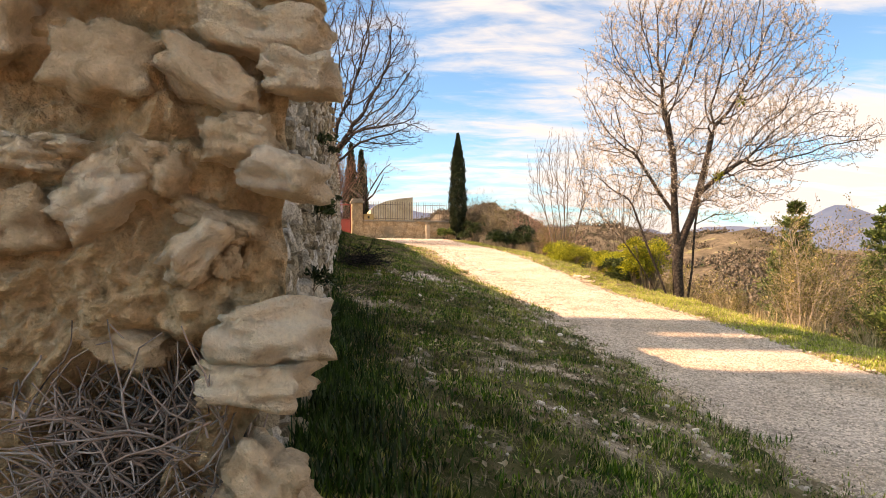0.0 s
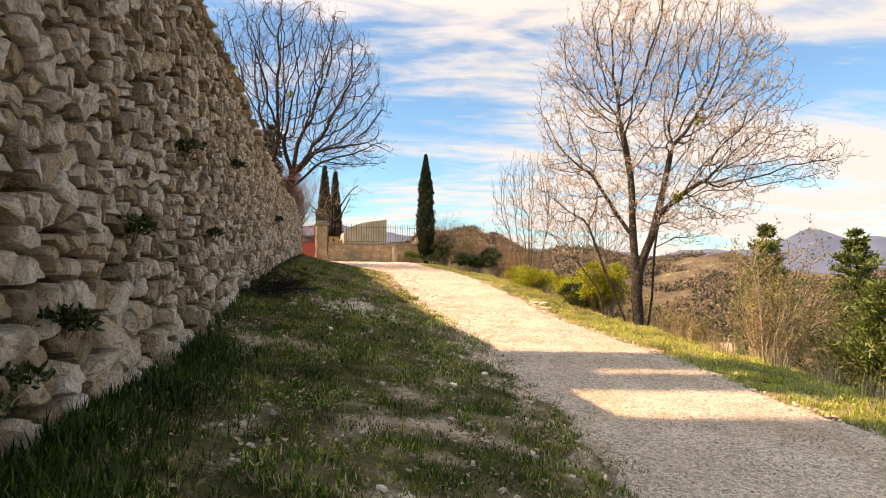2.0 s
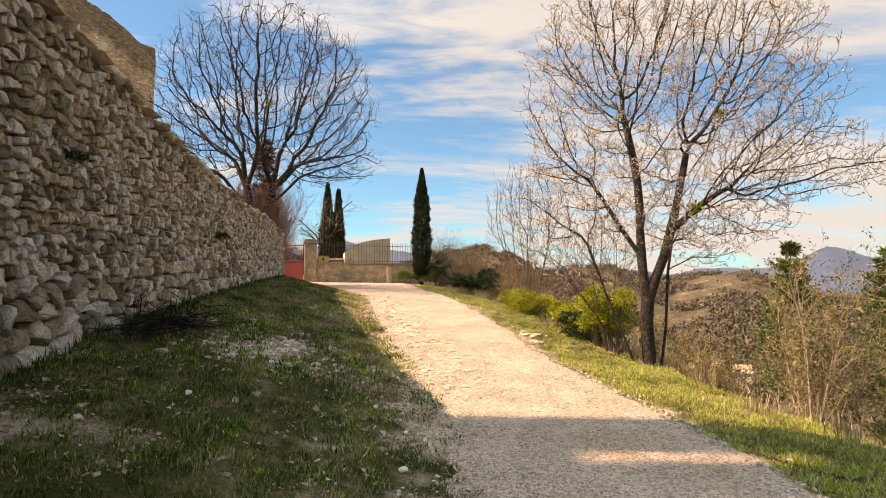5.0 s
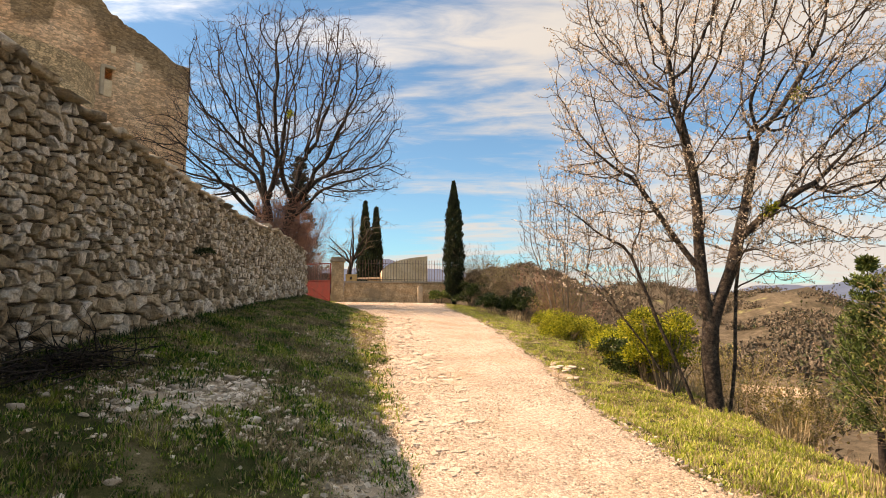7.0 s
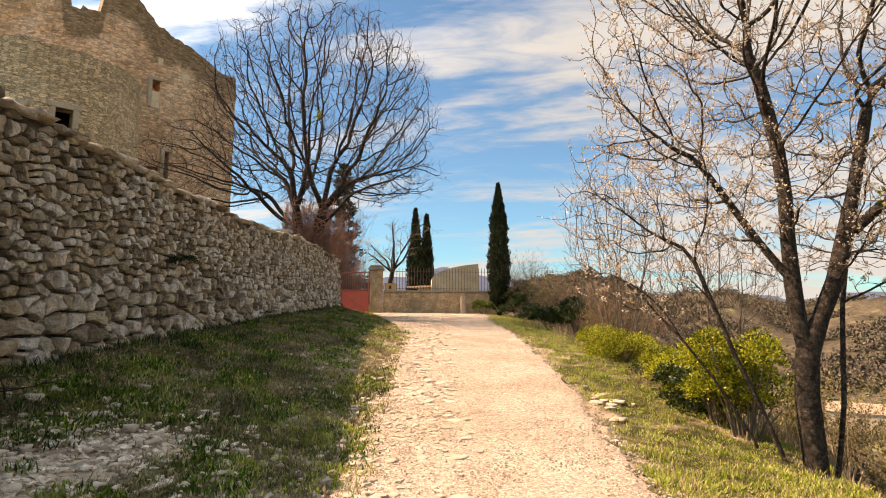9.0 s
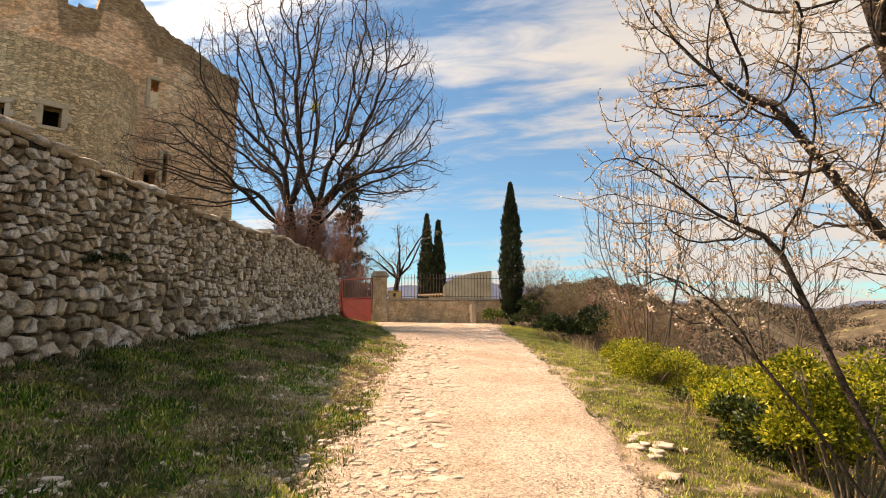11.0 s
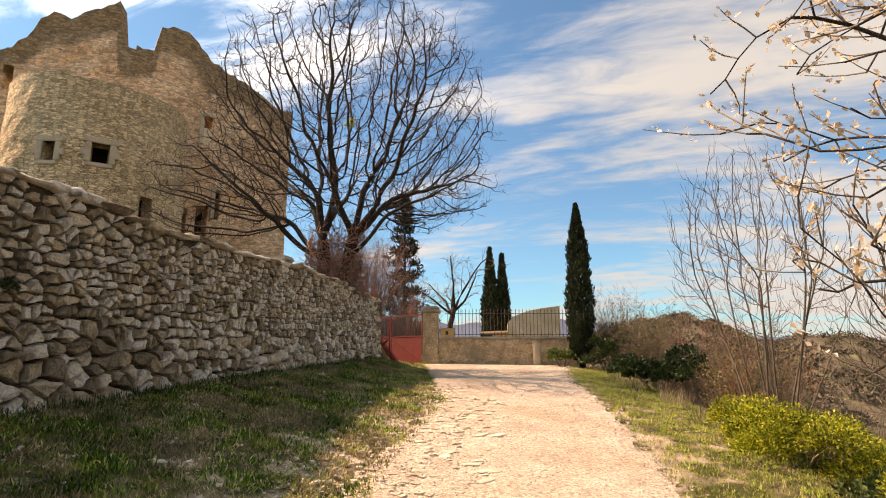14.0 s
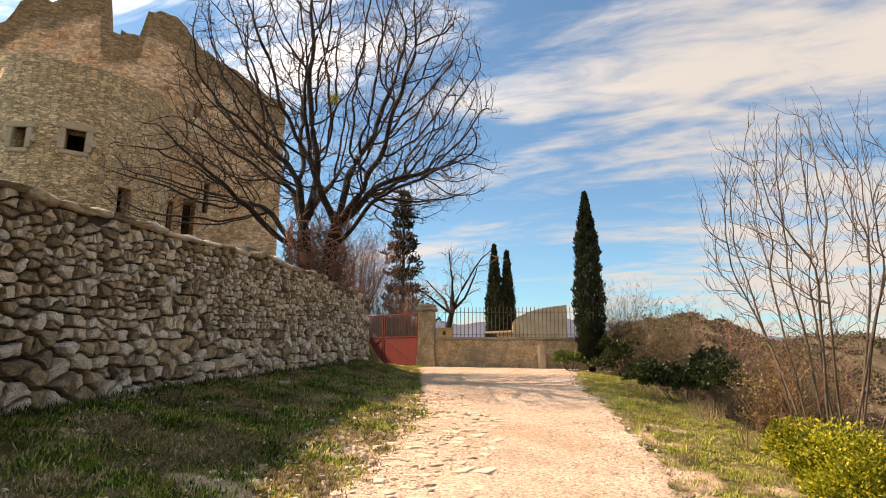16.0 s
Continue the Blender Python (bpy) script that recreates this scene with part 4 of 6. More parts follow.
def build_castle():
    castle = empty("castle_ruin", -22, 34, 7, "ruined tan stone castle with round tower and broken walls", "castle")
    inv = castle.matrix_world.inverted()

    # flank wall facing the track; u runs from the tower to the far corner (8.6 m)
    def crest(u):
        z = lerp(u, (0, 0.6, 1.0, 1.05, 1.9, 3.0, 4.2, 5.2, 7.0, 8.6), (20.3, 20.2, 20.2, 21.8, 22.2, 21.9, 20.6, 20.2, 19.5, 18.6))
        return z + 0.12 * fbm(u * 2.3, 9) + 0.16 * fbm(u * 6.5, 19)
    ruin_wall("flank_wall", (-23.6, 33.85), (-18.1, 41.5), 1.4, 6, crest, M_CASTLE, castle,
              [(4.0, 4.5, 15.1, 16.9), (5.8, 6.25, 17.3, 17.9), (5.0, 5.3, 10.6, 12.4), (4.3, 4.6, 18.0, 18.5), (2.45, 3.5, 9.2, 11.0), (4.0, 4.65, 9.1, 11.3)], 0.3, 56, 0.12)
    # near-black backing added so that the flank's openings look shaded inside
    ruin_wall("opening_backing", (-26.6, 35.6), (-20.5, 44.0), 0.8, 6, lambda u: 18.0 + 0.2 * fbm(u, 3), M_DARK, castle)
    ruin_wall("end_wall", (-18.1, 41.5), (-24.5, 46.5), 1.4, 6, lambda u: 18.7 + 0.2 * u + 0.15 * fbm(u, 4), M_CASTLE, castle)

    def back_top(u):
        return lerp(u, (0, 1.2, 2.2, 2.25, 3.1, 3.9, 4.5, 6.3, 6.4, 6.9, 7.3), (18.6, 19.4, 20.6, 21.2, 21.9, 21.5, 22.0, 22.9, 21.4, 20.2, 20.0)) + 0.12 * fbm(u * 2.0, 2) + 0.2 * fbm(u * 6.0, 12)
    ruin_wall("keep_wall", (-30.0, 30.0), (-23.6, 33.95), 1.2, 6, back_top, M_CASTLE, castle, [(1.0, 1.5, 16.8, 18.2)], 0.3, 50, 0.2)
    ruin_wall("keep_side_wall", (-38, 31), (-30.0, 30.0), 1.2, 5, lambda u: 17.9 + 0.08 * u + 0.2 * fbm(u, 6), M_CASTLE, castle)

    # round tower: drum with two real window openings
    cx, cy, R = -22.98, 31.93, 4.05
    win = ((-0.675, 11.05, 0.36, 0.46), (-1.17, 10.95, 0.26, 0.44), (-0.145, 8.7, 0.32, 0.6))
    n_a, zs = 110, sorted(set(np.linspace(5.5, 15.3, 40)) | {w[1] for w in win} | {w[1] + 2 * w[3] for w in win})
    angs = sorted(set(np.linspace(-math.pi, math.pi, n_a)) | {w[0] - w[2] / R for w in win} | {w[0] + w[2] / R for w in win})
    verts, faces = [], []
    for s in (0, 1):
        for z in zs:
            for a in angs:
                r = R + 0.015 * (15.3 - z) - 0.7 * s + (0.05 * fbm(a * 6, z * 1.4) if s == 0 else 0)
                zz = z if z < 15.2 else z + 0.22 * fbm(a * 2.5, 5) - 0.55 * max(0, math.sin(a + 1.2))
                verts.append((cx + r * math.cos(a), cy + r * math.sin(a), zz))
    na, nz = len(angs), len(zs)

    def solid(i, k):
        a, z = (angs[i] + angs[i + 1]) / 2, (zs[k] + zs[k + 1]) / 2
        return not any(abs(a - w[0]) < w[2] / R and w[1] < z < w[1] + 2 * w[3] for w in win)
    off = na * nz
    for k in range(nz - 1):
        for i in range(na - 1):
            if not solid(i, k):
                continue
            q = [k * na + i, k * na + i + 1, (k + 1) * na + i + 1, (k + 1) * na + i]
            faces.append(q)
            faces.append([c + off for c in q[::-1]])
            for di, dk, e in ((1, 0, (1, 2)), (-1, 0, (3, 0)), (0, 1, (2, 3)), (0, -1, (0, 1))):
                ii, kk = i + di, k + dk
                if 0 <= ii < na - 1 and 0 <= kk < nz - 1 and solid(ii, kk) or kk < 0 or ii in (-1, na - 1):
                    continue
                a, b = q[e[0]], q[e[1]]
                faces.append([b, a, a + off, b + off])
    me = bpy.data.meshes.new("round_tower")
    me.from_pydata(verts, [], faces)
    me.materials.append(M_DRUM)
    drum = new("round_tower", me)
    drum.parent, drum.matrix_basis = castle, inv
    # rubble fill that closes the tower a little under its rim
    bm = bmesh.new()
    bmesh.ops.create_circle(bm, cap_ends=True, radius=R - 0.2, segments=40)
    fill = part("tower_fill", bm, M_CASTLE_DARK, castle)
    fill.matrix_basis = inv @ pose(cx, cy, 14.6)
    # near-black cylinder added behind the tower windows as their inner shade
    bm = bmesh.new()
    bmesh.ops.create_cone(bm, cap_ends=True, radius1=R - 1.3, radius2=R - 1.3, depth=8, segments=24)
    dark = part("tower_shade_core", bm, M_DARK, castle)
    dark.matrix_basis = inv @ pose(cx, cy, 10.4)
    # dressed surrounds of the tower windows
    for a, z, w, h in win[:2]:
        sur = new("window_surround"); sur.parent = castle
        sur.matrix_basis = inv @ pose(cx + (R - 0.04) * math.cos(a), cy + (R - 0.04) * math.sin(a), z, 0, 0, math.degrees(a) + 90)
        for sx, sz, px, pz in ((2 * w + 0.7, 0.26, 0, 2 * h), (2 * w + 0.36, 0.2, 0, -0.2)):
            part("lintel", box_bm(sx, 0.34, sz, (px, 0, pz), 0.03), M_DRESSED, sur)
        for sg in (-1, 1):
            part("jamb", box_bm(0.26, 0.34, 2 * h, (sg * (w + 0.13), 0, 0), 0.03), M_DRESSED, sur)
            part("jamb", box_bm(0.42, 0.33, h * 0.7, (sg * (w + 0.21), 0, h * 0.6), 0.03), M_DRESSED, sur)
    # dressed edge of the slit windows in the flank
    d = Vector((5.5, 7.65, 0)).normalized()
    for u, z, w, h in ((4.25, 15.1, 0.75, 1.8), (5.15, 10.6, 0.6, 1.8)):
        p = Vector((-23.6, 33.85, z)) + d * u + Vector((d.y, -d.x, 0)) * 0.05
        bm = box_bm(0.22, 0.3, h * 1.1, (-w / 2 + 0.02, 0, 0), 0.03)
        box_bm(w, 0.3, 0.2, (0, 0, h), 0.03, 0, bm)
        s = part("window_dressing", bm, M_DRESSED, castle, "pale dressed stone at a narrow window")
        s.matrix_basis = inv @ pose(p.x, p.y, p.z, 0, 0, math.degrees(math.atan2(d.y, d.x)))
    # blocking in the upper openings, paled so that it looks lit
    for u, z, w, h in ((4.25, 15.1, 0.5, 1.1), (6.02, 17.3, 0.45, 0.6), (4.45, 18.0, 0.3, 0.5)):
        p = Vector((-23.6, 33.85, z)) + d * u - Vector((d.y, -d.x, 0)) * 0.14
        s = part("blocked_opening", box_bm(w - 0.01, 0.4, h, (0, 0, 0), 0.02), M_BLOCK, castle, "stone blocking a window, its colour paled as if lit")
        s.matrix_basis = inv @ pose(p.x, p.y, p.z, 0, 0, math.degrees(math.atan2(d.y, d.x)))
    return castle


build_castle()


def build_shade_wall():
    """High wall west of the track, an unseen stand-in added so that shade falls across the road."""
    w = empty("shade_caster_wall", -13, 3, 3, "unseen high stone wall with two tall openings, added to shade the road", "castle wall")
    # the two openings are placed to let lit bands through onto the road
    ruin_wall("shade_panel", (-13, 7.65), (-13, -2.0), 0.3, 1.5, lambda u: 21.5 + 0.15 * fbm(u, 1), M_CASTLE, w,
              [(1.95, 2.95, 14.0, 20.0), (1.02, 1.2, 16.6, 19.0)], 0.8, 30, 0.02)


build_shade_wall()


# ---- gate, low wall and fence ----
GZ = 2.14


def build_gate_group():
    base = land(-5.3, 33.1)
    # low wall from pillar to the cypress
    A, B = Vector((-4.75, 33.2, 0)), Vector((0.7, 34.7, 0))
    d = (B - A).normalized()
    rz = math.degrees(math.atan2(d.y, d.x))
    L = (B - A).length
    z0 = GZ - 0.12
    lw = empty("low_wall", A.x, A.y, z0, "low ochre rendered wall carrying an iron fence", "wall")
    lw.matrix_world = pose(A.x, A.y, z0, 0, 0, rz)
    lw["kind"] = "structure"
    bm = bmesh.new()
    box_bm(L, 0.34, 1.12, (L / 2, 0, 0), 0.02, 0, bm)
    bmesh.ops.subdivide_edges(bm, edges=[e for e in bm.edges if e.calc_length() > 0.5], cuts=12, use_grid_fill=True)
    for v in bm.verts:
        v.co.y += 0.05 * fbm(v.co.x * 2.5, v.co.z * 3)
    part("rendered_body", bm, M_RENDER, lw)
    part("coping", box_bm(L + 0.02, 0.42, 0.09, (L / 2, 0, 1.123), 0.02), M_COPING, lw, "thin pale coping")
    # fence
    fence = empty("iron_fence", A.x, A.y, z0 + 1.213, "rusty iron fence of thin bars on the low wall", "fence")
    fence.matrix_world = pose(A.x, A.y, z0 + 1.213, 0, 0, rz)
    for h in (0.08, 0.92):
        part("rail", box_bm(L - 0.3, 0.035, 0.02, (L / 2 + 0.1, 0, h)), M_IRON, fence)
    bar_bm = bmesh.new()
    r = bmesh.ops.create_cone(bar_bm, cap_ends=True, radius1=0.013, radius2=0.013, depth=1.05, segments=6)
    bmesh.ops.translate(bar_bm, verts=r["verts"], vec=(0, 0, 0.525))
    r = bmesh.ops.create_cone(bar_bm, cap_ends=True, radius1=0.02, radius2=0.002, depth=0.09, segments=6)
    bmesh.ops.translate(bar_bm, verts=r["verts"], vec=(0, 0, 1.09))
    first = part("bar", bar_bm, M_IRON, fence)
    k = 0
    u = 0.35
    while u < L - 0.2:
        ob = first if k == 0 else new("bar", first.data)
        ob.parent = fence
        ob.matrix_basis = pose(u, 0, 0)
        k += 1
        u += 0.145
    # pillar
    pil = empty("gate_pillar", -5.45, 33.1, GZ - 0.1, "square rendered stone gate pillar with moulded cap", "pillar")
    pil.matrix_world = pose(-5.08, 33.1, GZ - 0.1, 0, 0, rz)
    part("shaft", box_bm(0.62, 0.6, 2.15, (0, 0, 0), 0.03), M_RENDER, pil)
    part("cap", box_bm(0.78, 0.76, 0.14, (0, 0, 2.152), 0.03), M_COPING, pil)
    part("cap", box_bm(0.66, 0.64, 0.12, (0, 0, 2.294), 0.04), M_COPING, pil)
    part("plinth", box_bm(0.70, 0.68, 0.5, (0, 0, 0), 0.03), M_RENDER, pil)
    # letter box on the corner of the low wall
    lb = empty("letter_box", -4.7, 33.2, GZ + 1.1, "tan letter box with a dark mark on the low wall", "letter box")
    lb.matrix_world = pose(-4.42, 33.29, z0 + 1.213, 0, 0, rz)
    part("body", box_bm(0.56, 0.36, 0.30, (0, 0, 0), 0.02), M_BOX, lb)
    part("mark", box_bm(0.11, 0.01, 0.15, (-0.02, -0.186, 0.07)), M_MARK, lb)
    part("lid", box_bm(0.60, 0.40, 0.035, (0, 0, 0.302), 0.01), M_BOX, lb)
    # stone post against the wall
    sp = empty("stone_post", -0.72, 34.1, GZ - 0.15, "short pale stone bollard against the low wall", "bollard")
    sp.matrix_world = pose(-0.93, 33.92, land(-0.95, 33.98) - 0.05, 0, 0, rz)
    part("shaft", box_bm(0.28, 0.24, 0.95, (0, 0, 0), 0.05), M_DRESSED, sp)
    # double gate, from the pillar to the far jamb
    G0, G1 = Vector((-5.42, 33.1, 0)), Vector((-8.9, 34.4, 0))
    gd = (G1 - G0).normalized()
    grz = math.degrees(math.atan2(gd.y, gd.x))
    leaf = (G1 - G0).length / 2
    for k in range(2):
        g = empty("metal_gate", 0, 0, 0, "closed red sheet-metal gate leaf with barred top", "gate", "gate leaves")
        o = G0 + gd * (leaf * k + 0.02)
        g.matrix_world = pose(o.x, o.y, GZ + 0.02, 0, 0, grz)
        w = leaf - 0.05
        part("sheet", box_bm(w, 0.02, 1.06, (w / 2, 0, 0.05)), M_RED, g)
        for x in (0.025, w - 0.025):
            part("stile", box_bm(0.05, 0.05, 2.0, (x, 0, 0), 0.005), M_RED, g)
        for z in (0.03, 1.08, 1.95):
            part("rail", box_bm(w - 0.1, 0.045, 0.05, (w / 2, 0, z), 0.005), M_RED, g)
        bm = box_bm(math.hypot(w - 0.1, 1.0), 0.02, 0.05)
        br = part("brace", bm, M_RED, g)
        br.matrix_basis = pose(w / 2, 0.022, 0.55, 0, math.degrees(math.atan2(1.0, w - 0.1)) * (1 if k else -1), 0)
        n = int(w / 0.13)
        bar = None
        for i in range(1, n):
            if bar is None:
                bar = part("bar", box_bm(0.016, 0.016, 0.86, (0, 0, 0)), M_IRON, g)
                ob = bar
            else:
                ob = new("bar", bar.data); ob.parent = g
            ob.matrix_basis = pose(w * i / n, 0, 1.125)
    pil2 = empty("gate_pillar", 0, 0, 0, "square rendered stone gate pillar beside the wall", "pillar")
    o = G1 + gd * 0.34
    pil2.matrix_world = pose(o.x, o.y, GZ - 0.1, 0, 0, rz)
    part("shaft", box_bm(0.62, 0.6, 2.15, (0, 0, 0), 0.03), M_RENDER, pil2)
    part("cap", box_bm(0.78, 0.76, 0.14, (0, 0, 2.152), 0.03), M_COPING, pil2)


build_gate_group()


def build_house():
    """Pale stone house below the fence, with a sloping gable."""
    h = empty("stone_house", -5, 62, -8, "tan stone house with a sloping gable wall", "house")
    inv = h.matrix_world.inverted()

    def gable(u):
        return lerp(u, (0, 0.3, 0.9, 1.8, 3.0, 4.7), (5.8, 6.15, 6.5, 6.85, 7.1, 7.3))
    ruin_wall("gable_wall", (-8.0, 62), (-3.4, 63), 4.5, -8, gable, M_HOUSE, h, (), 0.4, 14, 0.03)
    ruin_wall("side_wing", (-8.0 - 2.0, 64.5), (-8.0 + 0.4, 64.0), 3, -8, lambda u: 5.0, M_HOUSE, h, (), 0.5, 8, 0.03)
    bm = box_bm(3.4, 4.0, 0.16, (-8.0 - 0.8, 65.6, 5.02), 0, math.radians(-20))
    r = part("roof", bm, M_ROOF, h)
    r.matrix_basis = inv


build_house()


def build_farmhouse(x, y, length, depth, height, rz, label):
    """A long low farmhouse in the valley, with a tiled gable roof and small windows."""
    z = sheet(x, y) - 0.6
    h = empty("farmhouse", x, y, z, label, "house", "farmhouses in the valley")
    h.matrix_world = pose(x, y, z, 0, 0, rz)
    part("wall", box_bm(length, depth, height, (0, 0, 0), 0.05), M_DRESSED, h)
    bm = bmesh.new()
    vs = [bm.verts.new(p) for p in ((-length / 2 - 0.4, -depth / 2 - 0.4, 0), (length / 2 + 0.4, -depth / 2 - 0.4, 0), (length / 2 + 0.4, depth / 2 + 0.4, 0), (-length / 2 - 0.4, depth / 2 + 0.4, 0),
                                    (-length / 2 - 0.4, 0, depth * 0.22), (length / 2 + 0.4, 0, depth * 0.22))]
    for q in ((0, 1, 5, 4), (2, 3, 4, 5), (1, 2, 5), (3, 0, 4), (3, 2, 1, 0)):
        bm.faces.new([vs[k] for k in q])
    part("roof", bm, M_ROOF, h, "faded clay tile roof").matrix_basis = pose(0, 0, height + 0.01)
    n = max(2, int(length / 3.5))
    for k in range(n):
        part("window", box_bm(0.9, 0.12, 1.3, (-length / 2 + length * (k + 0.5) / n, -depth / 2 - 0.02, height * 0.45)), M_DARK, h)


build_farmhouse(73.7, 149, 15, 8, 4.6, -25, "long pale farmhouse with a low tiled roof")


# ---- trees ----
def grow(rng, start, direction, length, radius, level, spec, out):
    """One limb and, along it, its children; out[level] gathers (points, r0, r1)."""
    n = spec["segs"][level]
    wob, up = spec["wobble"][level], spec["up"][level]
    d = Vector(direction).normalized()
    pts, p = [Vector(start)], Vector(start)
    for i in range(n):
        d = (d + Vector((rng.gauss(0, wob), rng.gauss(0, wob), rng.gauss(0, wob) + up))).normalized()
        p = p + d * (length / n)
        pts.append(p.copy())
    end = radius * spec["taper"][level]
    out[level].append((pts, radius, end))
    if level + 1 >= len(spec["count"]) + 1 or level >= len(spec["count"]):
        return
    cnt = spec["count"][level]
    cnt = max(1, round(cnt * rng.uniform(0.8, 1.2)))
    lo = spec["from"][level]
    for k in range(cnt):
        f = lo + (1 - lo) * (k + rng.uniform(0.1, 0.9)) / cnt
        s = f * n
        i = min(n - 1, int(s))
        q = pts[i].lerp(pts[i + 1], s - i)
        t = (pts[i + 1] - pts[i]).normalized()
        side = Vector((rng.gauss(0, 1), rng.gauss(0, 1), rng.gauss(0, 1)))
        side = (side - t * side.dot(t)).normalized()
        spread = spec["angle"][level] * rng.uniform(0.7, 1.25)
        nd = t * math.cos(radians(spread)) + side * math.sin(radians(spread))
        r = (radius + (end - radius) * f) * spec["shrink"][level] * rng.uniform(0.75, 1.0)
        ln = length * spec["len"][level] * rng.uniform(0.65, 1.2) * (1.15 - 0.5 * f)
        grow(rng, q, nd, ln, max(r, spec["min_r"]), level + 1, spec, out)


def leaf_cards(points, dirs, length, width, rng_seed, fold=0.0):
    """Small pointed leaves: four corners each (a kite), at points along dirs."""
    r = np.random.RandomState(rng_seed)
    p, d = np.asarray(points, float), np.asarray(dirs, float)
    n = len(p)
    d = d / (np.linalg.norm(d, axis=1)[:, None] + 1e-9)
    side = np.cross(d, r.normal(size=(n, 3)))
    side /= np.linalg.norm(side, axis=1)[:, None] + 1e-9
    ln = (length * r.uniform(0.6, 1.3, n))[:, None]
    wd = (width * r.uniform(0.6, 1.3, n))[:, None]
    bend = np.cross(d, side) * ln * r.uniform(-0.2, 0.2, n)[:, None]
    v = np.stack([p, p + d * ln * 0.5 + side * wd + bend, p + d * ln + bend * 0.3, p + d * ln * 0.5 - side * wd + bend], 1).reshape(-1, 3)
    f = np.arange(4 * n).reshape(n, 4)
    return v, f


def tree_from(name, base, label, out, sides, mats, split=2, category="tree", group=""):
    t = empty(name, *base, label, category, group)
    inv = Matrix.Translation(-Vector(base))
    for lv, nm in ((0, "trunk"), (1, "limb")):
        for b in out[lv]:
            v, f = tubes([b], sides[lv])
            mesh_np(nm, v - np.array(base), f, mats[lv], t, True)
    rest = [b for k in range(2, len(out)) for b in out[k]]
    v, f = tubes(rest, sides[2])
    mesh_np("crown", v - np.array(base), f, mats[2], t, True)["kind"] = "stuff"
    return t


def colonise(chains, pulls, step, reach, kill, seed, up=0.0, tip=0.006, power=2.2, rounds=140):
    """Limbs that grow from the chains towards the pulling points and fork on the way. Each chain is (points, on): on is the
    (chain, point) it springs from, or None. Gives polylines with radii that thicken where limbs meet, stoutest first."""
    r = np.random.RandomState(seed)
    pos, par, ids = [], [], []
    for pts, on in chains:
        last, mine = (-1 if on is None else ids[on[0]][on[1]]), []
        if on is not None:
            mine.append(last)
            pts = pts[1:]
        for p in pts:
            pos.append(np.array(p, float)); par.append(last)
            last = len(pos) - 1
            mine.append(last)
        ids.append(mine)
    A = np.asarray(pulls, float)
    P = np.array(pos)
    D = np.linalg.norm(A[:, None] - P[None], axis=2)
    near, dist = D.argmin(1), D.min(1)
    for _ in range(rounds):
        keep = dist > kill
        A, near, dist = A[keep], near[keep], dist[keep]
        act = dist < reach
        if not act.any():
            break
        P = np.array(pos)
        way = A[act] - P[near[act]]
        way /= np.linalg.norm(way, axis=1)[:, None]
        who, back = np.unique(near[act], return_inverse=True)
        tot = np.zeros((len(who), 3))
        np.add.at(tot, back, way)
        tot /= np.linalg.norm(tot, axis=1)[:, None] + 1e-6
        tot += r.normal(0, 0.22, tot.shape) + np.array([0, 0, up])
        tot /= np.linalg.norm(tot, axis=1)[:, None] + 1e-6
        fresh = P[who] + tot * step
        first = len(pos)
        pos.extend(fresh); par.extend(who.tolist())
        D = np.linalg.norm(A[:, None] - fresh[None], axis=2)
        k, d = D.argmin(1), D.min(1)
        better = d < dist
        near[better], dist[better] = k[better] + first, d[better]
    n = len(pos)
    P = np.array(pos)
    kids = [[] for _ in range(n)]
    for i, p in enumerate(par):
        if p >= 0:
            kids[p].append(i)
    rad = np.zeros(n)
    for i in range(n - 1, -1, -1):
        rad[i] = tip if not kids[i] else sum(rad[c] ** power for c in kids[i]) ** (1 / power)
    main = [max(k, key=lambda c: rad[c]) if k else -1 for k in kids]
    smooth = P.copy()
    for i in range(n):
        if par[i] >= 0 and main[i] >= 0:
            smooth[i] = P[i] * 0.5 + (P[par[i]] + P[main[i]]) * 0.25
    out = []
    for i in range(n):
        if par[i] >= 0 and main[par[i]] == i:
            continue
        line, rr, c = [], [], i
        if par[i] >= 0:
            line.append(Vector(smooth[par[i]])); rr.append(rad[i] * 1.05)
        while c >= 0:
            line.append(Vector(smooth[c])); rr.append(rad[c])
            c = main[c]
        if len(line) > 1:
            out.append((line, rr, None))
    return sorted(out, key=lambda b: -b[1][0])


def twigs_on(lines, seed, thick, chance, length, thin, spread=0.9, up=0.35):
    """Side shoots along the thin stretches of limbs."""
    rng = random.Random(seed)
    out = []
    for line, rr, _ in lines:
        for i in range(1, len(line)):
            if rr[i] > thick or rng.random() > chance:
                continue
            t = (line[i] - line[i - 1]).normalized()
            d = (t + Vector((rng.gauss(0, spread), rng.gauss(0, spread), rng.gauss(up, spread)))).normalized()
            p, pts = line[i].copy(), [line[i].copy()]
            ln = length * rng.uniform(0.5, 1.3)
            for _ in range(3):
                d = (d + Vector((rng.gauss(0, 0.16), rng.gauss(0, 0.16), 0.12))).normalized()
                p = p + d * (ln / 3)
                pts.append(p.copy())
            out.append((pts, thin, thin * 0.55))
    return out


def pulls_in(rng, lobes):
    """Points spread through ellipsoids (centre, radii, number, least height), thicker towards their skins."""
    out = []
    for c, rd, n, low in lobes:
        k = 0
        while k < n:
            v = Vector((rng.uniform(-1, 1), rng.uniform(-1, 1), rng.uniform(-1, 1)))
            if v.length > 1 or rng.random() > 0.25 + v.length or c[2] + v.z * rd[2] < low:
                continue
            out.append((c[0] + v.x * rd[0], c[1] + v.y * rd[1], c[2] + v.z * rd[2]))
            k += 1
    return out


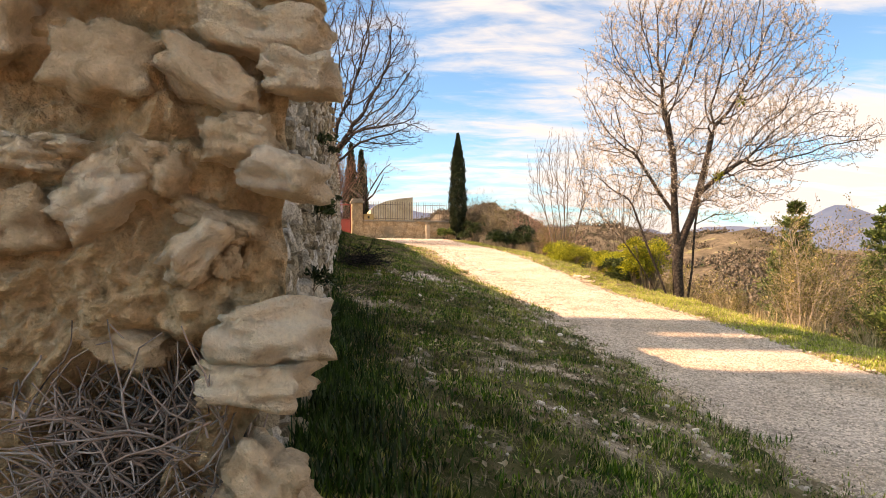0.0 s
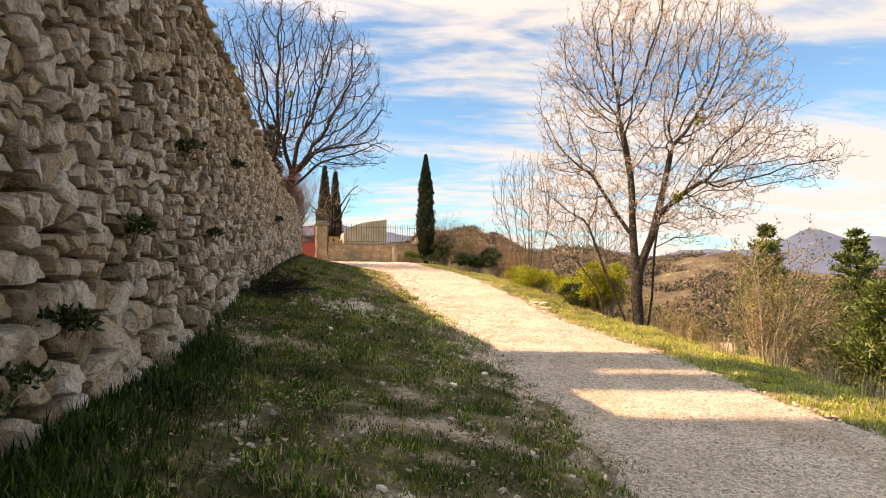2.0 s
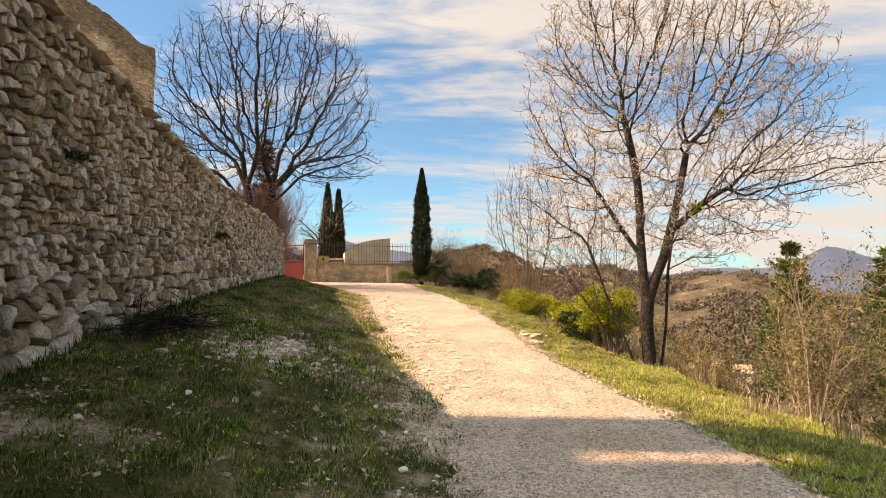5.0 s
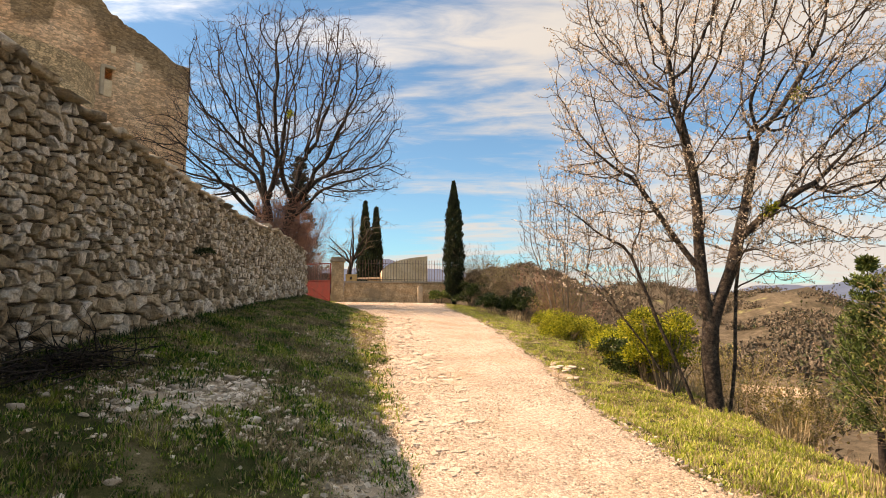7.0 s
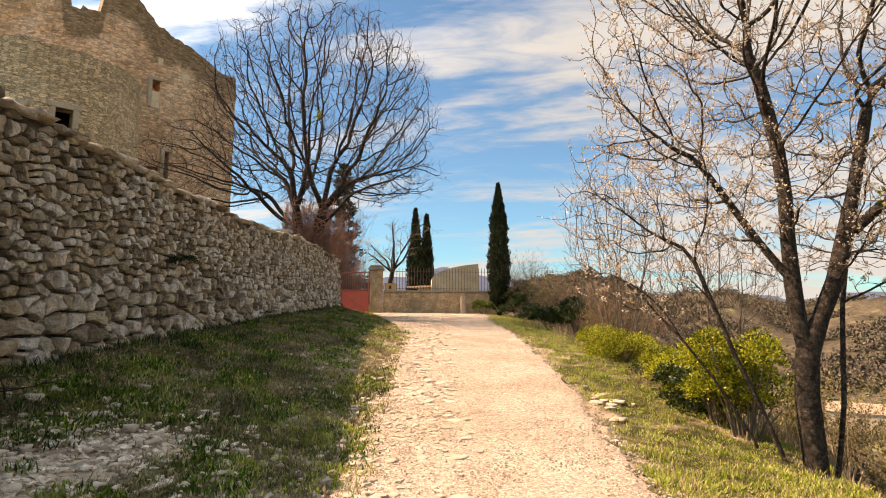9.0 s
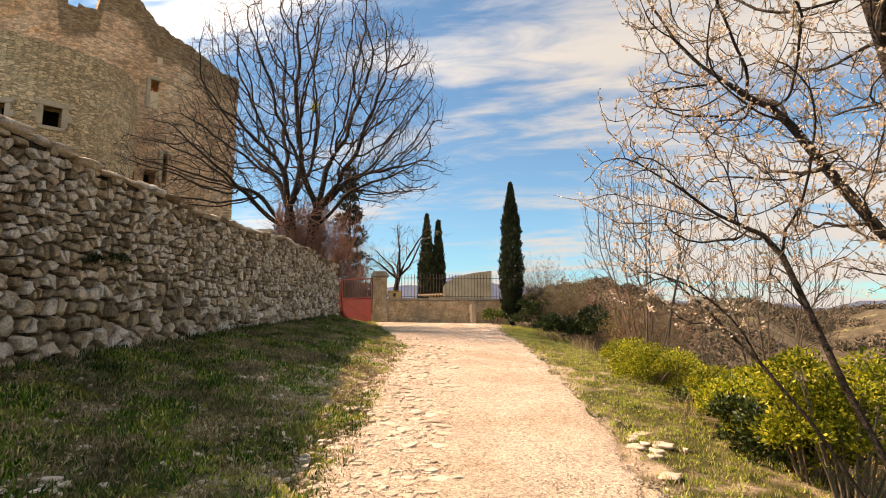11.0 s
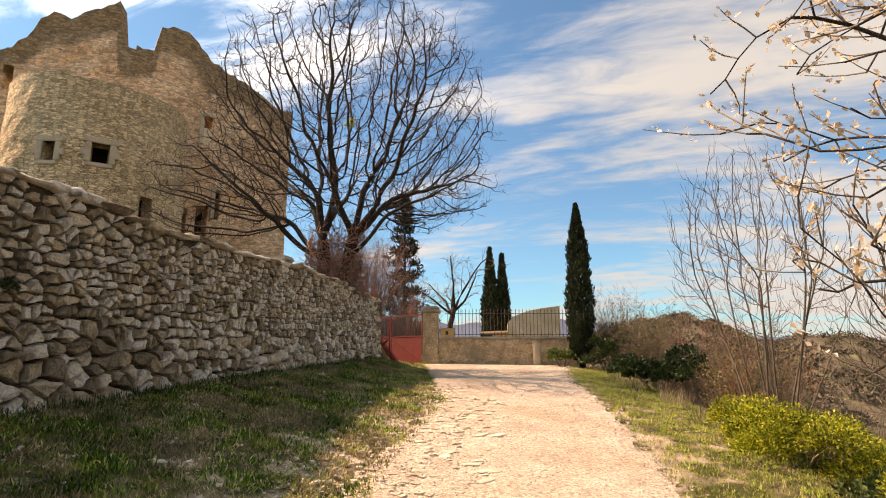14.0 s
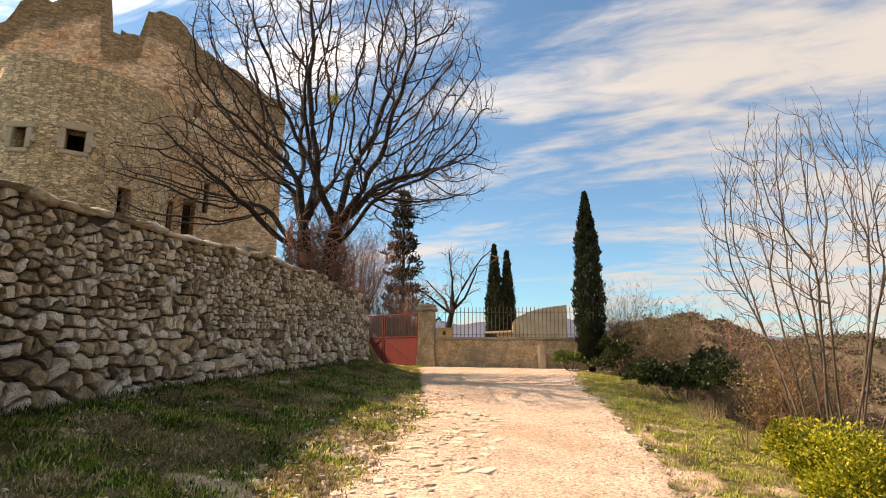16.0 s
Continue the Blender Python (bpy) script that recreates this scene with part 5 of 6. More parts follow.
def grown_tree(name, base, label, lines, shoots, stout, mats, category="tree", stem="trunk"):
    """One tree: every stout limb a part of its own, the thin wood joined as the crown."""
    t = empty(name, *base, label, category)
    o = np.array(base)
    thin = []
    for b in lines:
        if b[1][0] > stout:
            v, f = tubes([b], 9)
            mesh_np(stem if b[1][0] > stout * 3 else "limb", v - o, f, mats[0], t, True)
        else:
            thin.append(b)
    v, f = tubes(thin, 4)
    mesh_np("crown", v - o, f, mats[1], t, True)["kind"] = "stuff"
    if shoots:
        v, f = tubes(shoots, 3)
        mesh_np("twig_spray", v - o, f, mats[2], t, True)["kind"] = "stuff"
    return t


def build_oak():
    base = (-6.15, 26.3, 3.4)
    b = Vector(base)
    rng = random.Random(14)

    def run(*pts):
        return [b + Vector(p) for p in pts]
    chains = [(run((0, 0, -0.3), (0.02, 0, 0.5), (0.05, 0.03, 1.2), (0.0, 0.05, 1.9), (-0.08, 0.05, 2.5)), None),
              (run((0.45, 0, -0.3), (0.55, 0, 0.5), (0.70, 0.03, 1.2), (0.85, 0.05, 1.9), (0.95, 0.05, 2.5)), None)]
    # main limbs: which trunk, which joint, where they lead
    for k, j, way in ((0, 4, (-0.25, 0.1, 1.0)), (0, 4, (0.25, -0.2, 1.0)), (0, 4, (-0.7, 0.25, 0.8)), (0, 3, (-1.0, -0.3, 0.35)), (0, 3, (-0.8, -0.6, 0.55)), (0, 4, (0.0, 0.6, 0.8)),
                      (1, 4, (0.1, 0.1, 1.0)), (1, 4, (0.45, -0.15, 0.95)), (1, 4, (0.8, 0.2, 0.6)), (1, 3, (1.0, -0.2, 0.4)), (1, 4, (0.3, 0.7, 0.7)), (1, 4, (0.1, -0.6, 0.8))):
        p = Vector(chains[k][0][j])
        d = Vector(way).normalized()
        pts = [p]
        for _ in range(7):
            d = (d + Vector((rng.gauss(0, 0.10), rng.gauss(0, 0.10), rng.gauss(0.05, 0.08)))).normalized()
            pts.append(pts[-1] + d * 0.22)
        chains.append((pts, (k, j)))
    f = b + Vector((0.35, 0.05, 2.3))
    pulls = pulls_in(rng, (((f.x + 0.3, f.y, f.z + 3.7), (4.7, 4.3, 4.7), 4200, f.z + 0.6), ((f.x - 3.4, f.y - 1.4, f.z + 1.8), (2.9, 1.7, 2.0), 800, f.z - 0.7), ((f.x + 3.3, f.y - 0.4, f.z + 1.2), (2.0, 1.4, 0.9), 300, f.z)))
    lines = colonise(chains, pulls, 0.17, 2.4, 0.25, 4, 0.0, 0.0085, 2.12)
    shoots = twigs_on(lines, 5, 0.022, 0.85, 0.42, 0.0055)
    shoots += twigs_on([(p, [0.005] * len(p), None) for p, _, _ in shoots], 6, 0.02, 0.3, 0.28, 0.0045)
    t = grown_tree("oak_tree", base, "large bare spreading oak with dark limbs behind the wall", lines, shoots, 0.045, (M_BARK_DARK, M_BARK_DARK, M_TWIG_OAK))
    # dead ivy wound about both trunks
    segs = []
    for _ in range(420):
        ox = rng.choice((0.0, 0.65))
        a_, z_ = rng.uniform(0, 6.28), rng.uniform(0.4, 2.6)
        rr = rng.uniform(0.30, 0.46)
        pts = []
        da = rng.gauss(0, 0.35)
        for _k in range(6):
            pts.append(Vector((ox + 0.1 * z_ * (1 if ox else -0.2) + rr * math.cos(a_), rr * math.sin(a_), z_)))
            a_ += da + rng.gauss(0, 0.2)
            z_ += rng.gauss(0.05, 0.14)
            rr = max(0.27, rr + rng.gauss(0.01, 0.05))
        segs.append((pts, 0.014, 0.006))
    v, f = tubes(segs, 4)
    iv = mesh_np("dead_ivy", v, f, M_TWIG_RED, t, True)
    tagged(iv, "reddish tangle of dead ivy on the trunks", "", "", "stuff")
    # mistletoe tuft
    r = np.random.RandomState(3)
    c = np.array([0.9, -0.3, 6.1])
    d = r.normal(size=(160, 3))
    v, f = leaf_cards(c + d / np.linalg.norm(d, axis=1)[:, None] * r.uniform(0, 0.14, (160, 1)), d, 0.1, 0.02, 4)
    mesh_np("mistletoe", v, f, M_YELLOW, t)["label"] = "green mistletoe tuft"
    # floodlight strapped to a limb
    fl = empty("floodlight", -5.55, 25.75, 6.6, "small black floodlight fixed to the oak", "floodlight")
    part("housing", box_bm(0.14, 0.10, 0.2, (0, 0, 0), 0.02), M_LAMP, fl)
    part("bracket", box_bm(0.03, 0.4, 0.04, (0, 0.24, 0.06), 0.01), M_LAMP, fl)


build_oak()


def blossoms(tree, branches, base, per, seed, mat=M_BUD, size=0.03):
    r = np.random.RandomState(seed)
    pts, dirs = [], []
    for p, _, _ in branches:
        a, b = np.array(p[len(p) // 3]), np.array(p[-1])
        for _ in range(per):
            pts.append(a + (b - a) * r.uniform(0, 1) + r.normal(0, 0.012, 3) - np.array(base))
            dirs.append((b - a) / (np.linalg.norm(b - a) + 1e-6) + r.normal(0, 0.8, 3))
    v, f = leaf_cards(pts, dirs, size, size * 0.36, seed)
    mesh_np("blossom", v, f, mat, tree)["label"] = "pale opening buds and blossom"


def build_track_tree():
    """The budding tree at the edge of the track, with two stems from one foot."""
    base = (5.75, 13.65, land(5.75, 13.65) - 0.1)
    b = Vector(base)
    rng = random.Random(8)

    def run(*pts):
        return [b + Vector(p) for p in pts]
    chains = [(run((0, 0, -0.3), (-0.02, 0, 0.4), (-0.05, 0, 0.9), (-0.08, 0, 1.35), (-0.07, 0, 1.7)), None),
              (run((-0.07, 0, 1.7), (-0.12, 0.0, 2.1), (-0.14, 0, 2.6), (-0.10, 0.02, 3.1), (-0.14, 0, 3.6), (-0.25, 0, 4.1), (-0.32, 0, 4.6)), (0, 4)),
              (run((-0.08, 0, 1.35), (0.14, -0.03, 1.7), (0.32, -0.05, 2.1), (0.42, -0.05, 2.6), (0.58, 0, 3.1), (0.72, 0.03, 3.6), (0.80, 0, 4.2)), (0, 3)),
              (run((0.42, -0.05, 2.6), (0.72, -0.12, 2.9), (1.05, -0.15, 3.15), (1.4, -0.1, 3.4)), (2, 3)),
              (run((-0.12, 0.0, 2.1), (-0.40, 0.1, 2.6), (-0.72, 0.12, 3.1), (-1.0, 0.1, 3.6)), (1, 1)),
              (run((0.14, 0.02, -0.3), (0.24, 0.0, 0.3), (0.34, 0, 0.8), (0.36, 0.06, 1.3), (0.42, 0.12, 1.9), (0.55, 0.2, 2.4)), None),
              (run((-0.18, 0, -0.3), (-0.36, -0.03, 0.3), (-0.55, -0.05, 0.8), (-0.80, -0.04, 1.3), (-0.98, 0, 1.9), (-1.15, 0, 2.5)), None),
              (run((-0.3, 0.15, -0.3), (-0.55, 0.2, 0.4), (-0.9, 0.25, 1.0), (-1.35, 0.3, 1.6)), None)]
    pulls = pulls_in(rng, ((b + Vector((0.5, 0, 5.0)), (2.9, 2.8, 3.4), 4300, b.z + 2.2), (b + Vector((3.0, -0.3, 3.9)), (1.9, 0.9, 0.8), 420, b.z + 2),
                           (b + Vector((-1.6, 0.1, 2.9)), (1.2, 0.9, 1.3), 520, b.z + 1.2), (b + Vector((1.3, 0.3, 2.5)), (0.9, 0.6, 0.7), 150, b.z + 1.2)))
    lines = colonise(chains, pulls, 0.12, 1.7, 0.17, 11, 0.20, 0.0040, 2.14)
    shoots = twigs_on(lines, 12, 0.012, 0.9, 0.26, 0.0042, 0.7, 0.55)
    t = grown_tree("blossoming_tree", base, "grey forked tree with pale opening blossom by the track", lines, shoots, 0.022, (M_BARK, M_BARK, M_TWIG))
    blossoms(t, shoots, base, 10, 6, M_BUD, 0.031)
    # two clumps of mistletoe high in the crown
    r = np.random.RandomState(31)
    for c in ((1.5, 0.0, 4.9), (0.75, -0.4, 3.0)):
        d = r.normal(size=(130, 3))
        v, f = leaf_cards(np.array(c) + d / np.linalg.norm(d, axis=1)[:, None] * r.uniform(0, 0.11, (130, 1)), d, 0.08, 0.016, 4)
        mesh_np("mistletoe", v, f, M_YELLOW, t)["label"] = "green mistletoe tuft"
    return t


build_track_tree()


def stem_bush(name, base, n, height, spread, seed, label, mat, category="shrub", thin=0.012, kids=7, leaves=None, leaf=0.05, per=6, levels=2, group=""):
    """A bush of many upright stems from one stool, with side twigs and, if asked, leaves."""
    rng = random.Random(seed)
    spec = dict(segs=[7, 7, 4, 3], wobble=[0.05, 0.07, 0.14, 0.2], up=[0.05, 0.05, 0.05, 0.02], taper=[0.3, 0.25, 0.4, 0.5], count=[0, kids, 4][:levels + 1], angle=[30, 32, 40], shrink=[0.6, 0.5, 0.6],
                len=[0.7, 0.42, 0.5], min_r=0.0035)
    spec["from"] = [0.2, 0.22, 0.2]
    out = [[] for _ in range(6)]
    for _ in range(n):
        a, k = rng.uniform(0, 2 * math.pi), rng.uniform(0.1, 1)
        d = Vector((math.cos(a) * spread * k, math.sin(a) * spread * k, 1))
        grow(rng, Vector(base) + Vector((math.cos(a), math.sin(a), 0)) * 0.2 * k * spread - Vector((0, 0, 0.15)), d, height * rng.uniform(0.6, 1.05), thin * rng.uniform(0.7, 1.3), 1, spec, out)
    t = empty(name, *base, label, category, group)
    for b in out[1]:
        v, f = tubes([b], 5)
        mesh_np("stem", v - np.array(base), f, mat, t, True)
    rest = out[2] + out[3]
    if rest:
        v, f = tubes(rest, 3)
        mesh_np("crown", v - np.array(base), f, mat, t, True)["kind"] = "stuff"
    if leaves:
        r = np.random.RandomState(seed)
        pts, dirs = [], []
        for p, _, _ in (rest or out[1]):
            for _ in range(per):
                i = r.randint(0, len(p) - 1)
                pts.append(np.array(p[i].lerp(p[i + 1], r.uniform())) - np.array(base) + r.normal(0, 0.03, 3))
                dirs.append(np.array(p[i + 1] - p[i]) * 8 + r.normal(0, 0.8, 3))
        v, f = leaf_cards(pts, dirs, leaf, leaf * 0.32, seed)
        mesh_np("foliage", v, f, leaves, t)
    return t


def leaf_mound(name, base, radii, n, leaf, seed, label, mat, category="shrub", lumps=9, width=0.35):
    """A dense leafy shrub: leaves over a heap of uneven lumps, on a few stems."""
    r = np.random.RandomState(seed)
    t = empty(name, *base, label, category)
    cen = np.stack([r.uniform(-0.75, 0.75, lumps) * radii[0], r.uniform(-0.75, 0.75, lumps) * radii[1], r.uniform(0.15, 0.62, lumps) * radii[2]], 1)
    rad = r.uniform(0.28, 0.5, lumps) * min(radii[0], radii[1], radii[2] * 1.2)
    k = r.randint(0, lumps, n)
    d = r.normal(size=(n, 3))
    d /= np.linalg.norm(d, axis=1)[:, None]
    d[:, 2] = np.abs(d[:, 2]) * 0.9 - 0.15
    p = cen[k] + d * (rad[k] * r.uniform(0.55, 1.08, n))[:, None]
    p[:, 2] = np.maximum(p[:, 2], 0.0)
    v, f = leaf_cards(p, d + r.normal(0, 0.6, (n, 3)) + np.array([0, 0, 0.4]), leaf, leaf * width, seed)
    mesh_np("foliage", v, f, mat, t)
    br = [([Vector((c[0] * 0.2, c[1] * 0.2, -0.15 * min(1.0, radii[0] / 0.8))), Vector((c[0] * 0.6, c[1] * 0.6, c[2] * 0.5)), Vector(c)], min(0.018, radii[0] * 0.03), min(0.006, radii[0] * 0.01)) for c in cen]
    for b in br:
        v, f = tubes([b], 5)
        mesh_np("stem", v, f, M_TWIG, t, True)
    return t


def cypress(base, height, radius, seed, label, n=9000, sprays=0.16):
    """A narrow column of upright sprays with an uneven outline."""
    r = np.random.RandomState(seed)
    t = empty("cypress_tree", *base, label, "tree")
    u = r.uniform(0, 1, n) ** 0.9
    prof = np.interp(u, [0, 0.06, 0.2, 0.45, 0.7, 0.88, 1], [0.55, 0.85, 1.0, 0.95, 0.72, 0.38, 0.03]) * radius
    a = r.uniform(0, 2 * np.pi, n)
    lump = 1 + 0.22 * np.sin(a * 3 + u * 23) * np.sin(u * 41 + a) + 0.12 * np.sin(a * 5 - u * 67)
    rad = prof * lump * r.uniform(0.55, 1.05, n)
    z = 0.25 + u * (height - 0.35)
    p = np.stack([rad * np.cos(a), rad * np.sin(a), z], 1)
    d = np.stack([np.cos(a) * 0.35, np.sin(a) * 0.35, np.ones(n)], 1) + r.normal(0, 0.22, (n, 3))
    v, f = leaf_cards(p, d, sprays, sprays * 0.2, seed)
    mesh_np("crown", v, f, M_CYPRESS, t)
    v, f = tubes([([Vector((0, 0, -0.3)), Vector((0, 0, height * 0.4)), Vector((0, 0, height * 0.93))], radius * 0.28, 0.02)], 8)
    mesh_np("trunk", v, f, M_BARK_DARK, t, True)
    return t


def conifer(name, base, height, radius, seed, label, mat, whorls=16, per=8, droop=-0.05, clump=26, needle=0.13, bare=0.15):
    """A pine or fir: trunk, whorls of branches, tufts of needles along them."""
    rng = random.Random(seed)
    r = np.random.RandomState(seed)
    t = empty(name, *base, label, "tree")
    br, pts, dirs = [], [], []
    for w in range(whorls):
        f = bare + (1 - bare) * (w + rng.uniform(0, 0.5)) / whorls
        z = f * height
        ln = radius * (1 - f) ** 0.75 * rng.uniform(0.75, 1.15) + 0.1
        for k in range(per):
            a = 2 * math.pi * (k + rng.uniform(-0.35, 0.35)) / per + w
            d = Vector((math.cos(a), math.sin(a), 0.35 + droop * 4 * (1 - f) + rng.gauss(0, 0.12)))
            l2 = ln * rng.uniform(0.55, 1.15)
            p = [Vector((0, 0, z)) + d * (l2 * q) + Vector((0, 0, 0.18 * l2 * q * q)) for q in (0, 0.35, 0.7, 1.0)]
            br.append((p, 0.012 + 0.012 * (1 - f), 0.004))
            m = int(clump * (0.4 + 0.6 * l2 / radius))
            for _ in range(m):
                q = r.uniform(0.25, 1.05)
                c = np.array(p[0].lerp(p[-1], q)) + r.normal(0, 0.05 * (0.6 + l2), 3)
                pts.append(c)
                dirs.append(np.array(d) * 0.6 + r.normal(0, 0.6, 3) + np.array([0, 0, 0.45]))
    v, f = tubes(br, 4)
    mesh_np("branchwork", v, f, M_BARK_DARK, t, True)["kind"] = "stuff"
    v, f = tubes([([Vector((0, 0, -0.4)), Vector((0.03, 0, height * 0.5)), Vector((0, 0, height))], height * 0.018, 0.012)], 8)
    mesh_np("trunk", v, f, M_BARK_DARK, t, True)
    v, f = leaf_cards(pts, dirs, needle, needle * 0.16, seed)
    mesh_np("needles", v, f, mat, t)
    return t


cypress((0.88, 33.2, land(0.88, 33.2)), 6.35, 0.47, 3, "tall narrow dark green cypress at the end of the low wall", 20000, 0.12)
cypress((-11.4, 69.4, -6.5), 20.8, 1.05, 4, "dark green cypress behind the iron fence", 9000, 0.42)
cypress((-10.2, 70.0, -6.5), 20.2, 0.95, 5, "dark green cypress behind the iron fence", 9000, 0.42)
conifer("fir_tree", (-11.2, 45.0, -1.5), 14.6, 2.5, 7, "dark drooping fir behind the gate", M_FIR, 24, 8, -0.10, 42, 0.38, 0.1)


def at(x, y, dz=0.0):
    return (x, y, land(x, y) + dz)


# by the fence and behind the gate
def build_small_tree(base, seed, height, label, lean=(0, 0)):
    rng = random.Random(seed)
    out = [[] for _ in range(6)]
    spec = dict(segs=[6, 6, 5, 4], wobble=[0.08, 0.16, 0.2, 0.22], up=[0.03, 0.04, 0.03, 0.03], taper=[0.7, 0.3, 0.4, 0.5], count=[0, 6, 5], angle=[40, 45, 45], shrink=[0.6, 0.5, 0.6], len=[0.8, 0.5, 0.5], min_r=0.008)
    spec["from"] = [0.5, 0.3, 0.2]
    b = Vector(base)
    top = b + Vector((lean[0], lean[1], height * 0.42))
    out[0].append(([b - Vector((0, 0, 0.3)), b.lerp(top, 0.35) + Vector((0.06, 0, 0)), b.lerp(top, 0.7) - Vector((0.05, 0, 0)), top], height * 0.028, height * 0.017))
    for k in range(7):
        a = k * 2.4 + rng.uniform(0, 1)
        grow(rng, b.lerp(top, rng.uniform(0.7, 1)), (math.cos(a) * 0.7, math.sin(a) * 0.7, rng.uniform(0.4, 1.2)), height * 0.45 * rng.uniform(0.7, 1.1), height * 0.011, 1, spec, out)
    return tree_from("bare_tree", base, label, out, (8, 5, 3), (M_BARK_DARK, M_BARK_DARK, M_TWIG))


build_small_tree((-5.5, 36.0, 2.0), 5, 6.4, "small crooked bare tree behind the pillar", (0.5, 0.1))
stem_bush("bare_shrub", (-5.7, 28.6, 3.4), 60, 3.0, 0.6, 31, "reddish bare shrub on top of the wall", M_TWIG_RED, "shrub", 0.018, 9)
stem_bush("bare_shrub", (-5.5, 26.5, 3.5), 70, 2.6, 0.55, 32, "reddish bare suckers round the oak's foot", M_TWIG_RED, "shrub", 0.016, 9)
stem_bush("bare_shrub", (-8.0, 36.0, 2.0), 24, 2.4, 0.8, 33, "reddish bare shrub behind the gate", M_TWIG_RED, "shrub", 0.012, 8)

for i, (x, y, h) in enumerate(((-7.1, 35.2, 3.4), (-9.2, 35.6, 3.8), (-8.3, 37.6, 4.6))):
    stem_bush("bare_shrub", (x, y, 1.9), 40, h, 0.5, 36 + i, "dark reddish bare shrub behind the gate", M_TWIG_RED, "shrub", 0.016, 9)

leaf_mound("bare_shrub", (-7.2, 36.4, 1.7), (1.9, 0.8, 3.2), 9000, 0.09, 39, "dense reddish-brown thicket behind the gate", M_THICKET, "shrub", 26, 0.1)

# east verge, from the gate back towards the start
leaf_mound("ivy_shrub", at(0.2, 33.0), (0.55, 0.5, 1.0), 1500, 0.09, 41, "green leafy shrub at the foot of the cypress", M_PINE)
leaf_mound("laurel_shrub", at(3.3, 27.3), (1.1, 1.0, 1.6), 7500, 0.085, 42, "dark green glossy shrub beside the track", M_IVY)
leaf_mound("ivy_shrub", at(1.75, 32.6), (0.8, 0.8, 1.7), 3200, 0.08, 43, "dark ivy-grown shrub behind the cypress", M_IVY)
for i, (x, y, h, s) in enumerate(((4.7, 24.2, 1.7, 0.8), (2.0, 34.2, 2.9, 0.6), (3.2, 32.6, 2.7, 0.7), (4.6, 30.6, 2.9, 0.8), (4.2, 28.2, 2.0, 0.8), (5.6, 28.5, 2.8, 0.8), (6.6, 31.5, 3.2, 0.8), (5.2, 25.8, 1.9, 0.8), (7.6, 28.2, 3.0, 0.9))):
    stem_bush("bare_shrub", at(x, y), 42, h, s, 50 + i, "grey-brown leafless shrub on the slope", M_TWIG if i % 3 else M_TWIG_RED, "shrub", 0.012, 8, M_OLIVE if i in (0, 2, 5) else None, 0.05, 2, 2, "slope shrubs")


def ash(base, n, height, width, seed, label):
    """A clump of slender grey stems fanning from one stool."""
    rng = random.Random(seed)
    b = Vector(base)
    chains = []
    for k in range(n):
        a, q = k * 2.4 + rng.uniform(-0.3, 0.3), rng.uniform(0.3, 1.0)
        d = Vector((math.cos(a) * 0.28 * q, math.sin(a) * 0.24 * q, 1))
        p = b + Vector((math.cos(a) * 0.22, math.sin(a) * 0.22, -0.2))
        pts = [p.copy()]
        for _ in range(int(height / 0.42)):
            d = (d + Vector((rng.gauss(0, 0.05), rng.gauss(0, 0.05), 0.03))).normalized()
            pts.append(pts[-1] + d * 0.26)
        chains.append((pts, None))
    pulls = pulls_in(rng, ((b + Vector((0, 0, height * 0.64)), (width, width * 0.9, height * 0.40), 1500, b.z + 0.8),))
    lines = colonise(chains, pulls, 0.13, 1.1, 0.17, seed, 0.6, 0.0042, 2.75)
    shoots = twigs_on(lines, seed, 0.011, 0.6, 0.36, 0.0038, 0.35, 1.0)
    return grown_tree("ash_shrub", base, label, lines, shoots, 0.011, (M_ASH, M_ASH, M_ASH), "shrub", "stem")


ash(at(4.95, 22.9), 11, 5.3, 1.6, 71, "tall grey multi-stemmed leafless ash shrub")
ash(at(6.9, 21.0), 8, 4.2, 1.5, 72, "tall grey multi-stemmed leafless shrub")
for i, (x, y, rx, ry, rz) in enumerate(((4.45, 19.6, 0.85, 0.95, 0.85), (5.5, 19.2, 0.9, 0.9, 1.05), (4.3, 21.0, 0.5, 0.6, 0.5), (5.2, 17.3, 0.7, 0.8, 0.95))):
    leaf_mound("yellow_shrub", at(x, y, -0.05), (rx, ry, rz), 17000, 0.042, 80 + i, "low yellow-green leafy shrub on the verge", M_YELLOW, "shrub", 16, 0.3)
for i, (x, y, rx, ry, rz) in enumerate(((4.95, 16.0, 0.6, 0.75, 1.0), (5.15, 14.9, 0.5, 0.6, 1.7))):
    leaf_mound("yellow_shrub", at(x, y, -0.05), (rx, ry, rz), 6500, 0.05, 90 + i, "yellow-green leafy shrub beside the forked tree", M_YELLOW, "shrub", 20, 0.3)
for i, (x, y, rx, ry, rz) in enumerate(((5.05, 15.5, 0.75, 0.8, 0.95), (5.3, 17.9, 0.9, 0.8, 0.8))):
    leaf_mound("laurel_shrub", at(x, y, -0.1), (rx, ry, rz), 5000, 0.055, 97 + i, "dark green shrub among the yellow ones", M_IVY, "shrub", 14)
leaf_mound("yellow_shrub", at(5.3, 14.5, -0.1), (0.55, 0.5, 2.1), 4200, 0.05, 99, "tall thin yellow-green shrub against the forked tree", M_YELLOW, "shrub", 22, 0.3)
leaf_mound("laurel_shrub", at(5.35, 16.4, -0.1), (0.6, 0.7, 0.9), 3500, 0.06, 95, "dark green shrub beneath the yellow ones", M_IVY)

